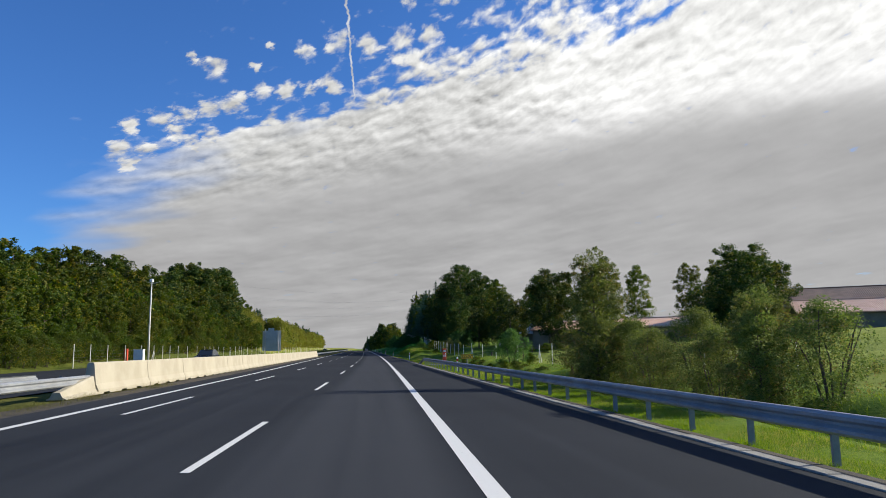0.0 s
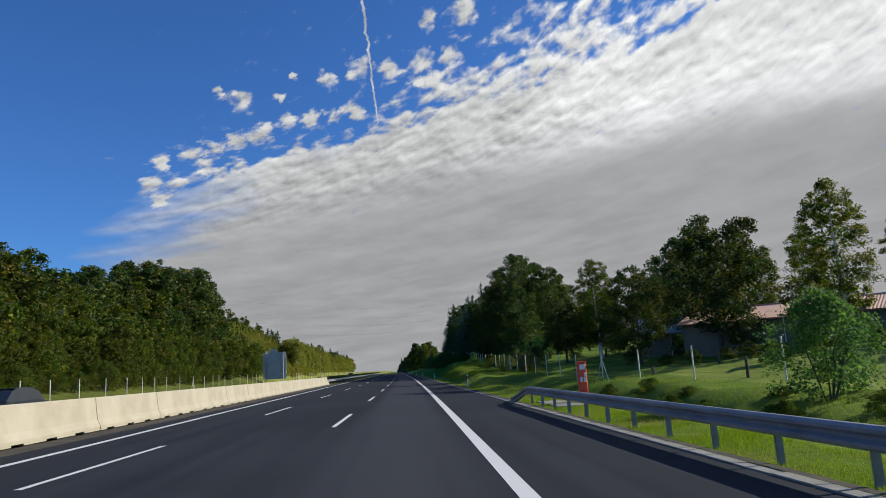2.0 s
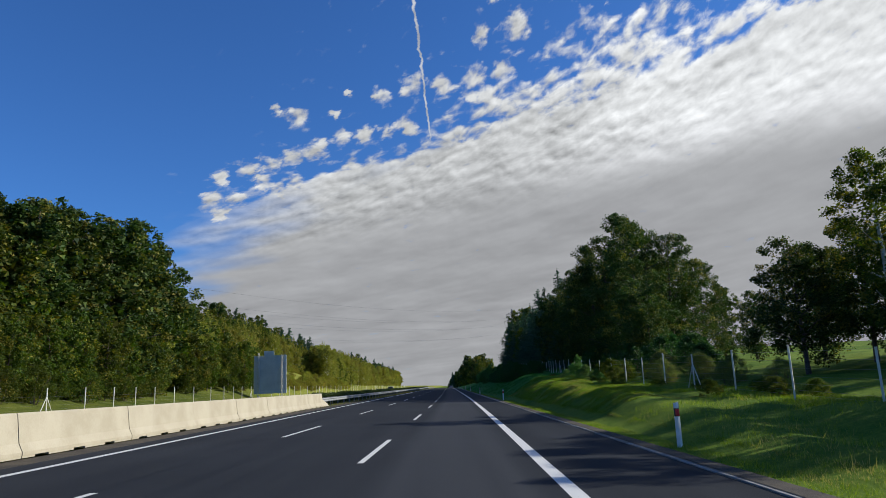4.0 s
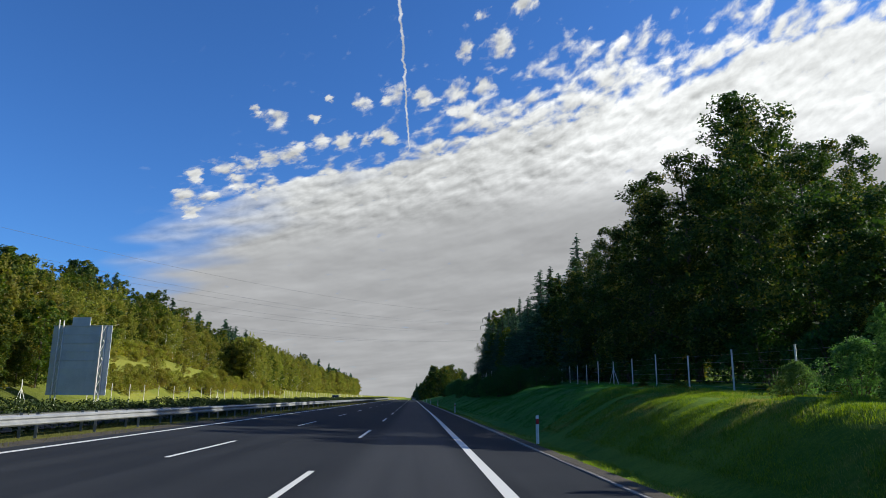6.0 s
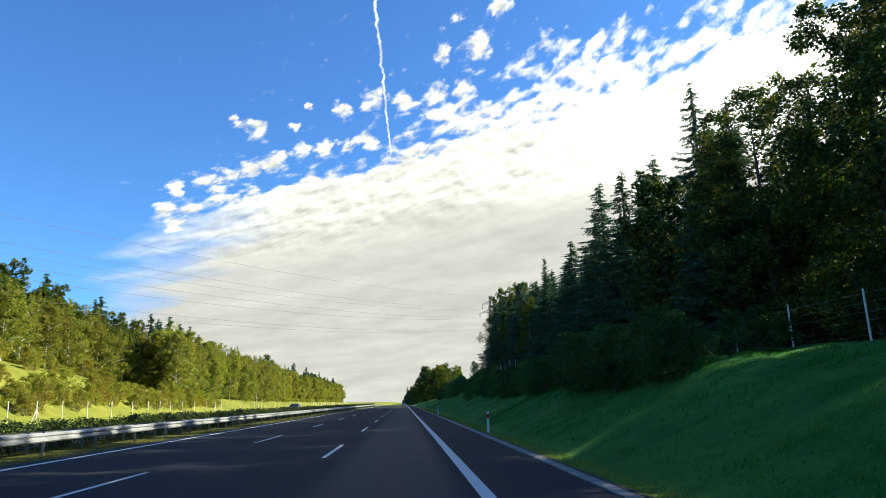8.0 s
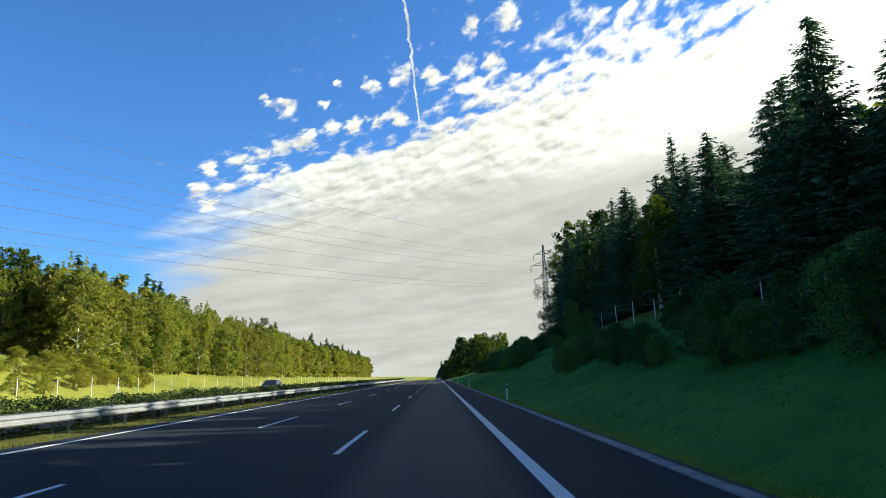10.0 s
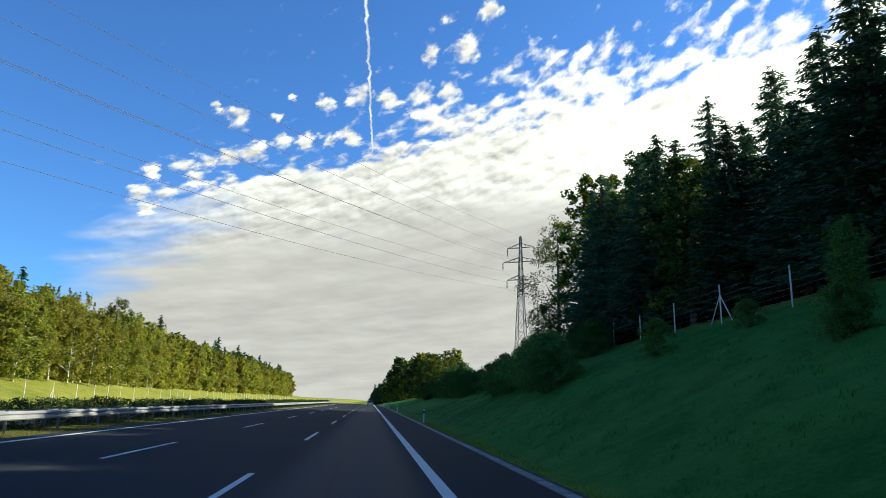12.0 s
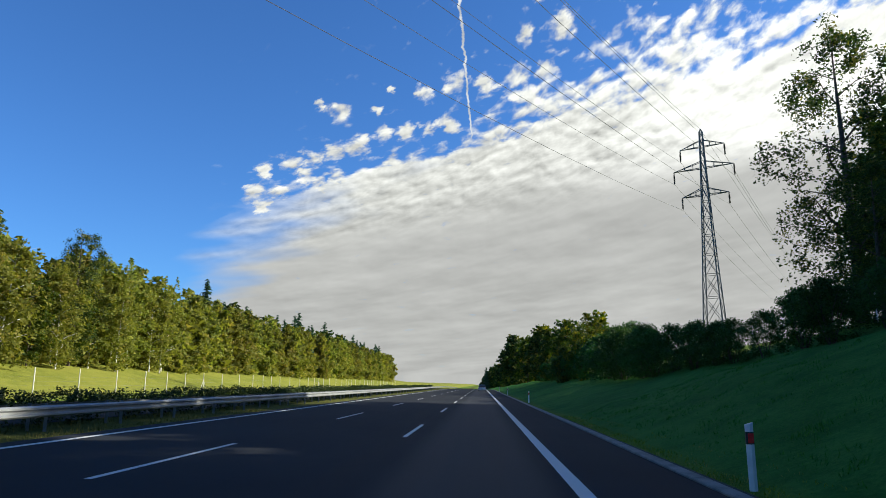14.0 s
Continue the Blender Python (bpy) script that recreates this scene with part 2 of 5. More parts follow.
def grass_material():
    m, n, p = material("grass_ground", 0.95)
    p.inputs["Specular IOR Level"].default_value = 0.06
    at = n.add("ShaderNodeTexCoord").outputs["Object"]
    big, mid, fine = n.noise(at, 0.09, 4.0, 0.6), n.noise(at, 0.8, 5.0, 0.65), n.noise(at, 9.0, 5.0, 0.7)
    v = n.math("ADD", n.math("MULTIPLY", big, 0.4), n.math("ADD", n.math("MULTIPLY", mid, 0.35), n.math("MULTIPLY", fine, 0.3)))
    col = n.mix(n.step(v, 0.38, 0.66), (0.050, 0.112, 0.010, 1), (0.165, 0.225, 0.027, 1))
    s = n.add("ShaderNodeSeparateXYZ", {0: at})
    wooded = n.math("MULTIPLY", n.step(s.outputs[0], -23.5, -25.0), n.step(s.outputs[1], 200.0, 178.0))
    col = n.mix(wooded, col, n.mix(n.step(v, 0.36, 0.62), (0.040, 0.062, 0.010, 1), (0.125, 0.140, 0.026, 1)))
    meadow = n.math("MULTIPLY", n.step(s.outputs[0], -26.0, -28.0), n.step(s.outputs[1], 178.0, 200.0))
    bank = n.math("MULTIPLY", n.math("MULTIPLY", n.step(s.outputs[0], 4.2, 5.2), n.step(s.outputs[0], 19.0, 15.0)), n.step(s.outputs[1], 138.0, 165.0))
    col = n.mix(bank, col, n.mix(n.step(v, 0.38, 0.66), (0.021, 0.106, 0.0165, 1), (0.071, 0.210, 0.036, 1)))
    crop = n.math("MULTIPLY", n.step(s.outputs[0], 12.5, 14.0), n.step(s.outputs[1], 96.0, 84.0))
    col = n.mix(meadow, col, n.mix(n.step(v, 0.36, 0.62), (0.115, 0.145, 0.020, 1), (0.25, 0.25, 0.045, 1)))
    col = n.mix(crop, col, n.mix(n.step(v, 0.36, 0.62), (0.13, 0.18, 0.025, 1), (0.22, 0.26, 0.045, 1)))
    strip = n.math("MULTIPLY", n.step(s.outputs[0], -9.4, -9.8), n.step(s.outputs[0], -14.6, -14.0))
    col = n.mix(strip, col, n.mix(n.step(v, 0.36, 0.62), (0.045, 0.055, 0.012, 1), (0.12, 0.12, 0.028, 1)))
    dry = n.step(n.noise(at, 0.35, 5.0, 0.7), 0.55, 0.72)
    dry = n.math("MULTIPLY", dry, n.step(bank, 0.0, 1.0, 1.0, 0.25))
    col = n.mix(n.math("MULTIPLY", dry, 0.5), col, (0.16, 0.16, 0.03, 1))
    n.tree.links.new(col, p.inputs["Base Color"])
    b = n.add("ShaderNodeBump", {"Strength": 0.6, "Distance": 0.1, "Height": n.math("ADD", fine, mid)})
    n.tree.links.new(b.outputs[0], p.inputs["Normal"])
    return m


def leaf_material(name, dark, light, autumn=None, share=0.1, through_leaf=0.35):
    """Leaves: every leaf has its own tone; light shines through."""
    m = bpy.data.materials.new(name)
    m.use_nodes = True
    n = Nodes(m.node_tree)
    isl = n.add("ShaderNodeNewGeometry").outputs["Random Per Island"]
    tree_r = n.add("ShaderNodeObjectInfo").outputs["Random"]
    col = n.mix(isl, rgb(dark), rgb(light))
    if autumn:
        at = n.add("ShaderNodeTexCoord").outputs["Object"]
        spot = n.step(n.math("ADD", n.noise(at, 0.45, 3.0, 0.6), n.math("MULTIPLY", isl, 0.25)), 0.72 - share, 0.86 - share)
        col = n.mix(spot, col, rgb(autumn))
    col = n.add("ShaderNodeHueSaturation", {"Hue": n.step(tree_r, 0, 1, 0.485, 0.512, smooth=False),
                                            "Value": n.step(tree_r, 0, 1, 0.8, 1.2, smooth=False), "Color": col}).outputs[0]
    p = n.add("ShaderNodeBsdfPrincipled", {"Base Color": col, "Roughness": 0.65, "Specular IOR Level": 0.18})
    t = n.add("ShaderNodeBsdfTranslucent", {"Color": n.add("ShaderNodeHueSaturation", {"Saturation": 1.15, "Value": 1.5, "Color": col}).outputs[0]})
    mixed = n.add("ShaderNodeMixShader", {0: through_leaf, 1: p.outputs[0], 2: t.outputs[0]})
    n.add("ShaderNodeOutputMaterial", {"Surface": mixed.outputs[0]})
    return m


def plain(name, c, rough=0.6, metal=0.0, vary=0.15):
    return blotched(name, [v * (1 - vary) for v in c], [min(1, v * (1 + vary)) for v in c], 2.5, 30.0, rough, metal, 0.05)


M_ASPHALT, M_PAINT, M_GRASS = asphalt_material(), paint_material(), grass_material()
M_BARRIER = blotched("barrier_concrete", (0.33, 0.29, 0.205), (0.41, 0.365, 0.27), 0.9, 22.0, 0.9, 0.0, 0.25, dirt=(0.32, 0.28, 0.20))
M_KERB = blotched("kerb_concrete", (0.17, 0.16, 0.14), (0.29, 0.275, 0.24), 2.0, 30.0, 0.92, 0.0, 0.3, dirt=(0.12, 0.12, 0.08), rnd=0.15)
M_SOIL = blotched("verge_soil", (0.022, 0.017, 0.011), (0.065, 0.050, 0.030), 1.5, 25.0, 0.98, 0.0, 0.6)
M_GALV = blotched("galvanised_steel", (0.24, 0.25, 0.26), (0.35, 0.36, 0.365), 1.2, 18.0, 0.55, 0.4, 0.05, dirt=(0.30, 0.29, 0.27))
M_RAIL = blotched("rail_steel_dull", (0.22, 0.228, 0.235), (0.33, 0.335, 0.34), 1.2, 18.0, 0.56, 0.3, 0.05, dirt=(0.2, 0.19, 0.17))
M_POST = blotched("post_steel", (0.20, 0.205, 0.20), (0.30, 0.30, 0.29), 2.0, 20.0, 0.6, 0.4, 0.05, dirt=(0.24, 0.2, 0.16))
M_FENCE = blotched("fence_post_paint", (0.58, 0.55, 0.47), (0.74, 0.71, 0.62), 3.0, 30.0, 0.7, 0.0, 0.1, dirt=(0.4, 0.37, 0.3))
M_WIRE = plain("wire_steel", (0.25, 0.25, 0.25), 0.5, 0.6)
M_WHITE = blotched("white_plastic", (0.72, 0.72, 0.70), (0.82, 0.82, 0.80), 3.0, 30.0, 0.45, 0.0, 0.05, dirt=(0.5, 0.48, 0.43))
M_BLACK = plain("black_plastic", (0.02, 0.02, 0.02), 0.5)
M_RED = plain("red_reflector", (0.65, 0.03, 0.03), 0.25)
M_ORANGE = blotched("orange_paint", (0.70, 0.065, 0.025), (0.78, 0.11, 0.04), 3.0, 30.0, 0.45, 0.0, 0.03)
M_SIGN = blotched("sign_orange", (0.92, 0.42, 0.02), (0.96, 0.48, 0.03), 3.0, 30.0, 0.45, 0.0, 0.03)
M_ROOF = blotched("roof_red_sheet", (0.60, 0.35, 0.24), (0.72, 0.46, 0.33), 0.8, 14.0, 0.7, 0.0, 0.15, dirt=(0.2, 0.13, 0.1))
M_ROOF_DARK = blotched("roof_old_tile", (0.13, 0.08, 0.06), (0.22, 0.13, 0.10), 0.8, 14.0, 0.85, 0.0, 0.2)
M_SHEET = blotched("roof_pale_sheet", (0.42, 0.42, 0.40), (0.58, 0.57, 0.54), 0.8, 14.0, 0.6, 0.0, 0.1, dirt=(0.3, 0.28, 0.24))
M_WALL = blotched("barn_render", (0.16, 0.125, 0.085), (0.23, 0.185, 0.13), 0.6, 12.0, 0.95, 0.0, 0.25, dirt=(0.2, 0.18, 0.15))
M_BOARD = blotched("board_metal", (0.55, 0.58, 0.57), (0.68, 0.70, 0.68), 0.7, 15.0, 0.6, 0.0, 0.05, dirt=(0.16, 0.18, 0.2))
M_LATTICE = blotched("lattice_steel", (0.10, 0.105, 0.10), (0.17, 0.17, 0.16), 0.9, 15.0, 0.6, 0.4, 0.0)
M_BARK = blotched("bark", (0.05, 0.04, 0.03), (0.13, 0.10, 0.075), 2.5, 18.0, 0.95, 0.0, 0.7)
M_BIRCH = blotched("birch_bark", (0.10, 0.09, 0.08), (0.62, 0.60, 0.54), 3.5, 14.0, 0.85, 0.0, 0.3, spread=(0.36, 0.46))
M_WOOD = blotched("stake_wood", (0.06, 0.045, 0.03), (0.14, 0.10, 0.07), 4.0, 30.0, 0.95, 0.0, 0.4)
M_CAR_DARK = plain("car_paint_dark", (0.025, 0.028, 0.035), 0.25)
M_CAR_SILVER = plain("car_paint_silver", (0.45, 0.46, 0.47), 0.3, 0.6)
M_GLASS = plain("car_glass", (0.02, 0.025, 0.03), 0.08)
M_TYRE = plain("tyre_rubber", (0.02, 0.02, 0.02), 0.9)
M_LAMP_RED = plain("tail_lamp", (0.35, 0.01, 0.01), 0.25)
L_OAK = leaf_material("leaves_oak", (0.014, 0.033, 0.007), (0.068, 0.110, 0.021), (0.17, 0.16, 0.03), 0.05, 0.26)
L_MAPLE = leaf_material("leaves_mixed", (0.026, 0.052, 0.008), (0.098, 0.132, 0.020), (0.20, 0.18, 0.03), 0.06, 0.42)
L_BIRCH = leaf_material("leaves_birch", (0.105, 0.128, 0.024), (0.270, 0.275, 0.058), (0.32, 0.28, 0.07), 0.04, 0.5)
L_SPRUCE = leaf_material("needles_spruce", (0.024, 0.060, 0.033), (0.084, 0.150, 0.072), None, 0, 0.14)
L_SHRUB = leaf_material("leaves_shrub", (0.054, 0.084, 0.020), (0.200, 0.230, 0.062), (0.22, 0.17, 0.058), 0.06, 0.38)
L_CLEAR = leaf_material("leaves_clearing", (0.12, 0.14, 0.022), (0.34, 0.33, 0.062), (0.30, 0.24, 0.05), 0.08, 0.45)
L_DARK = leaf_material("leaves_dark_shrub", (0.018, 0.058, 0.014), (0.062, 0.138, 0.030), None, 0, 0.25)
# bushes that catch more light: that brightness is put into the leaf colour
L_GREEN_LIT = leaf_material("leaves_green_bush_lit", (0.045, 0.105, 0.026), (0.150, 0.260, 0.066), None, 0, 0.35)
L_HEDGE = leaf_material("leaves_hedge", (0.016, 0.032, 0.008), (0.060, 0.085, 0.020), None, 0, 0.15)
L_GRASS = leaf_material("grass_blades", (0.070, 0.125, 0.012), (0.235, 0.300, 0.040), (0.28, 0.25, 0.08), 0.05, 0.4)
L_DRY = leaf_material("grass_dry_blades", (0.050, 0.065, 0.012), (0.150, 0.150, 0.035), (0.22, 0.20, 0.06), 0.14, 0.35)
L_BANK = leaf_material("grass_bank_blades", (0.021, 0.102, 0.0165), (0.080, 0.210, 0.037), None, 0, 0.35)


# ---------------------------------------------------------------- the lie of the land
def smooth(v, lo, hi):
    t = np.clip((np.asarray(v, float) - lo) / (hi - lo), 0, 1)
    return t * t * (3 - 2 * t)


def lane_x(y):
    """How far the lanes swing left of the straight edges near the start."""
    return -1.330e-4 * np.maximum(0, 203.2 - np.asarray(y, float)) ** 2 / 2


def road_z(x, y):
    y = np.asarray(y, float)
    yy = np.clip(y, -20, 330)
    fall = -0.024 + 0.00465 * np.clip((203.2 - yy) / 203.2, 0, 1)
    wave = 1.05e-5 * (yy - 150) ** 2 / 2 - 1.12e-7 * (yy - 150) ** 3 / 6
    crest = -3.0 * smooth(y, 480, 900)
    return fall * (np.asarray(x, float) - lane_x(np.maximum(y, -20))) + wave + crest


RIGHT_EDGE, LEFT_EDGE = 3.85, -10.3
BANK_Y = (-60, 60, 100, 115, 130, 150, 163, 197, 240, 270, 300, 324, 350, 420, 600)
BANK_TOP = (0.2, 0.3, 0.55, 1.0, 1.3, 1.8, 2.3, 3.2, 5.0, 7.8, 7.8, 6.8, 7.0, 7.0, 4.0)
BANK_SLOPE = (0.03, 0.03, 0.28, 0.60, 0.64, 0.66, 0.62, 0.44, 0.42, 0.54, 0.50, 0.36, 0.26, 0.26, 0.2)
LEFT_Y = (-60, 60, 110, 135, 165, 200, 240, 280, 330, 400, 600)
LEFT_TOP = (1.2, 1.4, 1.8, 2.6, 4.6, 6.6, 7.5, 5.6, 4.2, 4.2, 4.2)
LEFT_SLOPE = (0.36, 0.36, 0.36, 0.36, 0.40, 0.58, 0.70, 0.42, 0.32, 0.34, 0.36)


def ground_z(x, y):
    x, y = np.asarray(x, float), np.asarray(y, float)
    z = road_z(np.clip(x, -11.0, RIGHT_EDGE), y) - 0.05
    far = smooth(y, 500, 900)
    # right: verge, shallow ditch beside the field, then the bank
    r = np.maximum(x - 5.0, 0)
    top, slope = np.interp(y, BANK_Y, BANK_TOP), np.interp(y, BANK_Y, BANK_SLOPE)
    edge = np.interp(y, (96, 110, 152, 175), (2.4, 6.0, 6.0, 2.4))      # how sharp the crest is
    bank = top * (1 - np.exp(-(slope * r / np.maximum(top, 0.05)) ** edge)) ** (1 / edge)
    ditch = -0.8 * np.exp(-((x - 8.0) / 1.2) ** 2) * (1 - smooth(y, 85, 115)) * smooth(y, -5, 5)
    field = 0.085 * np.maximum(x - 14, 0) * (1 - 0.6 * smooth(x, 30, 90)) * (1 - 0.7 * smooth(y, 120, 180))
    z = z + np.where(x > RIGHT_EDGE, 0.045 + bank + ditch + np.minimum(field, 6.0), 0)
    # left: the other carriageway, then the slope with the wood
    q = np.maximum(-26.5 - x, 0)
    ltop = np.interp(y, LEFT_Y, LEFT_TOP)
    rise = ltop * (1 - np.exp(-(np.interp(y, LEFT_Y, LEFT_SLOPE) * q / ltop) ** 1.6)) ** (1 / 1.6) + 0.05 * np.maximum(q - 12, 0) * (1 - smooth(q, 60, 200))
    z = z + np.where(x < -11.0, 0.02 * np.clip(-11.0 - x, 0, 14) + rise, 0)
    return z


def relief(x, y):
    """Small humps of the verges and banks."""
    x, y = np.asarray(x, float), np.asarray(y, float)
    flat = [noise.noise((a * 0.35, b * 0.35, 0.0)) + 0.6 * noise.noise((a * 0.9, b * 0.9, 3.0)) + 1.1 * noise.noise((a * 0.16, b * 0.16, 7.0)) * (a > 6)
            for a, b in zip(x.ravel(), y.ravel())]
    amp = np.where(x > 4.6, np.clip((x - 4.6) * 0.06, 0, 0.26), np.where(x < -25, 0.2, 0.0)) * (1 - smooth(x, 14, 20) * 0.4)
    return np.array(flat).reshape(x.shape) * amp


def link(name, verts, faces, mats, parent=None, smooth_shade=False, label="", mat_index=None):
    me = bpy.data.meshes.new(name)
    me.from_pydata([tuple(v) for v in verts], [], [tuple(f) for f in faces])
    for m in mats if isinstance(mats, (list, tuple)) else [mats]:
        me.materials.append(m)
    if mat_index is not None:
        me.polygons.foreach_set("material_index", mat_index)
    if smooth_shade:
        me.polygons.foreach_set("use_smooth", [True] * len(me.polygons))
    me.update()
    ob = new(name, me)
    if parent:
        ob.parent = parent
    if label:
        tagged(ob, label)
    return ob


def quads(name, co, mats, parent=None, per=4):
    """Many loose faces of the same number of corners from an array (faces, corners, 3)."""
    co = np.asarray(co, np.float32)
    n = len(co)
    me = bpy.data.meshes.new(name)
    me.vertices.add(n * per)
    me.vertices.foreach_set("co", co.reshape(-1))
    me.loops.add(n * per)
    me.loops.foreach_set("vertex_index", np.arange(n * per, dtype=np.int32))
    me.polygons.add(n)
    me.polygons.foreach_set("loop_start", np.arange(0, n * per, per, dtype=np.int32))
    me.materials.append(mats)
    me.update(calc_edges=True)
    me.validate()
    ob = new(name, me)
    if parent:
        ob.parent = parent
    return ob


class Shape:
    """Collects boxes, tubes and sweeps into one mesh."""

    def __init__(self):
        self.v, self.f = [], []

    def add(self, verts, faces):
        k = len(self.v)
        self.v += [tuple(map(float, p)) for p in verts]
        self.f += [tuple(i + k for i in face) for face in faces]
        return self

    def box(self, x0, x1, y0, y1, z0, z1, bevel=0.0):
        b = min(bevel, 0.45 * min(x1 - x0, y1 - y0))
        if b <= 0:
            ring = [(x0, y0), (x1, y0), (x1, y1), (x0, y1)]
            levels = [(z0, 0), (z1, 0)]
        else:
            ring = [(x0 + b, y0), (x1 - b, y0), (x1, y0 + b), (x1, y1 - b), (x1 - b, y1), (x0 + b, y1), (x0, y1 - b), (x0, y0 + b)]
            levels = [(z0, 0), (z1 - b, 0), (z1, 1)]
        cx, cy, n = (x0 + x1) / 2, (y0 + y1) / 2, len(ring)
        verts, faces = [], []
        for z, inset in levels:
            for px, py in ring:
                sx = 1 - inset * b / max((x1 - x0) / 2, 1e-6)
                sy = 1 - inset * b / max((y1 - y0) / 2, 1e-6)
                verts.append((cx + (px - cx) * sx, cy + (py - cy) * sy, z))
        for k in range(len(levels) - 1):
            for i in range(n):
                j = (i + 1) % n
                faces.append((k * n + i, k * n + j, (k + 1) * n + j, (k + 1) * n + i))
        faces.append(tuple(range(n))[::-1])
        faces.append(tuple((len(levels) - 1) * n + i for i in range(n)))
        return self.add(verts, faces)

    def tube(self, points, radii, sides=8, caps=True):
        """A round bar through points."""
        pts = [Vector(p) for p in points]
        if not isinstance(radii, (list, tuple)):
            radii = [radii] * len(pts)
        verts, faces = [], []
        for i, p in enumerate(pts):
            d = (pts[min(i + 1, len(pts) - 1)] - pts[max(i - 1, 0)]).normalized()
            a = d.cross(Vector((0.3, 0.95, 0.1)) if abs(d.z) > 0.9 else Vector((0, 0, 1))).normalized()
            b = d.cross(a)
            for k in range(sides):
                t = 2 * math.pi * k / sides
                verts.append(p + (a * math.cos(t) + b * math.sin(t)) * radii[i])
        for i in range(len(pts) - 1):
            for k in range(sides):
                j = (k + 1) % sides
                faces.append((i * sides + k, i * sides + j, (i + 1) * sides + j, (i + 1) * sides + k))
        if caps:
            faces.append(tuple(range(sides))[::-1])
            faces.append(tuple((len(pts) - 1) * sides + k for k in range(sides)))
        return self.add(verts, faces)

    def bar(self, a, b, w, h=None):
        """A square bar from a to b."""
        return self.tube([a, b], [w * 0.7071] * 2, 4)

    def prism(self, section, y0, y1):
        """An outline in x and z drawn along y."""
        n = len(section)
        verts = [(x, y0, z) for x, z in section] + [(x, y1, z) for x, z in section]
        faces = [(i, (i + 1) % n, n + (i + 1) % n, n + i) for i in range(n)]
        faces += [tuple(range(n))[::-1], tuple(range(n, 2 * n))]
        return self.add(verts, faces)

    def done(self, name, mat, parent=None, smooth_shade=False, label=""):
        ob = link(name, self.v, self.f, mat, parent, smooth_shade, label)
        bm = bmesh.new()
        bm.from_mesh(ob.data)
        bmesh.ops.recalc_face_normals(bm, faces=bm.faces)
        bm.to_mesh(ob.data)
        bm.free()
        return ob


def empty(name, x, y, z, label, category, group="", rz=0.0, scale=1.0):
    ob = new(name)
    ob.empty_display_size = 0.3
    ob.matrix_basis = pose(x, y, z, 0, 0, rz) @ Matrix.Scale(scale, 4)
    return tagged(ob, label, category, group)


def part(name, shape, mat, parent, label="", smooth_shade=False):
    return shape.done(name, mat, parent, smooth_shade, label)


# ---------------------------------------------------------------- ground and road
def build_ground():
    xs = np.unique(np.r_[-2500, -1200, -600, -300, -200, -150, -110, np.arange(-90, -26, 3.0), np.arange(-26, -10, 1.5), -10.6,
                         3.6, 3.86, 4.05, 4.3, np.arange(4.8, 26, 0.7), np.arange(27, 60, 2.5), np.arange(62, 120, 8), 150, 220, 400, 800, 1600, 2500])
    ys = np.unique(np.r_[-1500, -700, -300, -120, -60, np.arange(-30, 330, 1.8), np.arange(330, 480, 4.0), np.arange(480, 760, 14.0), 800, 900, 1100, 1500, 2200, 3200, 4500])
    gx, gy = np.meshgrid(xs, ys)
    gz = ground_z(gx, gy)
    gz = gz + relief(gx, gy)
    nx, ny = len(xs), len(ys)
    verts = np.stack([gx, gy, gz], -1).reshape(-1, 3)
    idx = np.arange(nx * ny).reshape(ny, nx)
    faces = np.stack([idx[:-1, :-1], idx[:-1, 1:], idx[1:, 1:], idx[1:, :-1]], -1).reshape(-1, 4)
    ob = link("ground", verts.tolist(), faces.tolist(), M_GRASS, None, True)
    return tagged(ob, "green grass ground with dry patches beside the motorway", "ground", kind="structure")


def strip(name, left, right, y0, y1, step, lift, mat, parent=None):
    """A sheet on the road between two lines left(y) and right(y)."""
    ys = np.arange(y0, y1 + 0.01, step)
    a, b = np.array([left(v) for v in ys]), np.array([right(v) for v in ys])
    n = len(ys)
    cols = np.linspace(0, 1, 5 if (b - a).max() > 3 else 2)
    verts = np.concatenate([np.stack([a + (b - a) * c, ys, road_z(a + (b - a) * c, ys) + lift], -1) for c in cols])
    faces = [(k * n + i, (k + 1) * n + i, (k + 1) * n + i + 1, k * n + i + 1) for k in range(len(cols) - 1) for i in range(n - 1)]
    return link(name, verts.tolist(), faces, mat, parent)


ground = build_ground()
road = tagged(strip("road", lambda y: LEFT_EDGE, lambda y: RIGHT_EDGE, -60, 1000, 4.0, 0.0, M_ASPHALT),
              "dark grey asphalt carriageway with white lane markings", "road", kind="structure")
soil = tagged(strip("verge", lambda y: LEFT_EDGE - 0.95, lambda y: LEFT_EDGE, -60, 180, 3.0, -0.012, M_SOIL),
              "bare brown soil strip along the median barrier", "verge", kind="structure")
far_lane = link("road", [(-24.6, -60, 0), (-13.6, -60, 0), (-13.6, 1000, 0), (-24.6, 1000, 0)], [(0, 1, 2, 3)], M_ASPHALT)
fv = []
for yy in np.arange(-60, 1001, 10.0):
    for xx in (-24.6, -19.0, -13.6):
        fv.append((xx, yy, float(ground_z(xx, yy)) + 0.04))
far_lane.data.clear_geometry()
far_lane.data.from_pydata(fv, [], [(r * 3 + c, r * 3 + c + 1, r * 3 + c + 4, r * 3 + c + 3) for r in range(len(fv) // 3 - 1) for c in (0, 1)])
tagged(far_lane, "asphalt carriageway of the opposite direction", "road", kind="structure")

LINE_R, LINE_A, LINE_B = 1.706, -2.0, -5.66
strip("edge_line", lambda y: lane_x(y) + LINE_R - 0.125, lambda y: lane_x(y) + LINE_R + 0.125, -30, 700, 3.0, 0.005, M_PAINT, road)


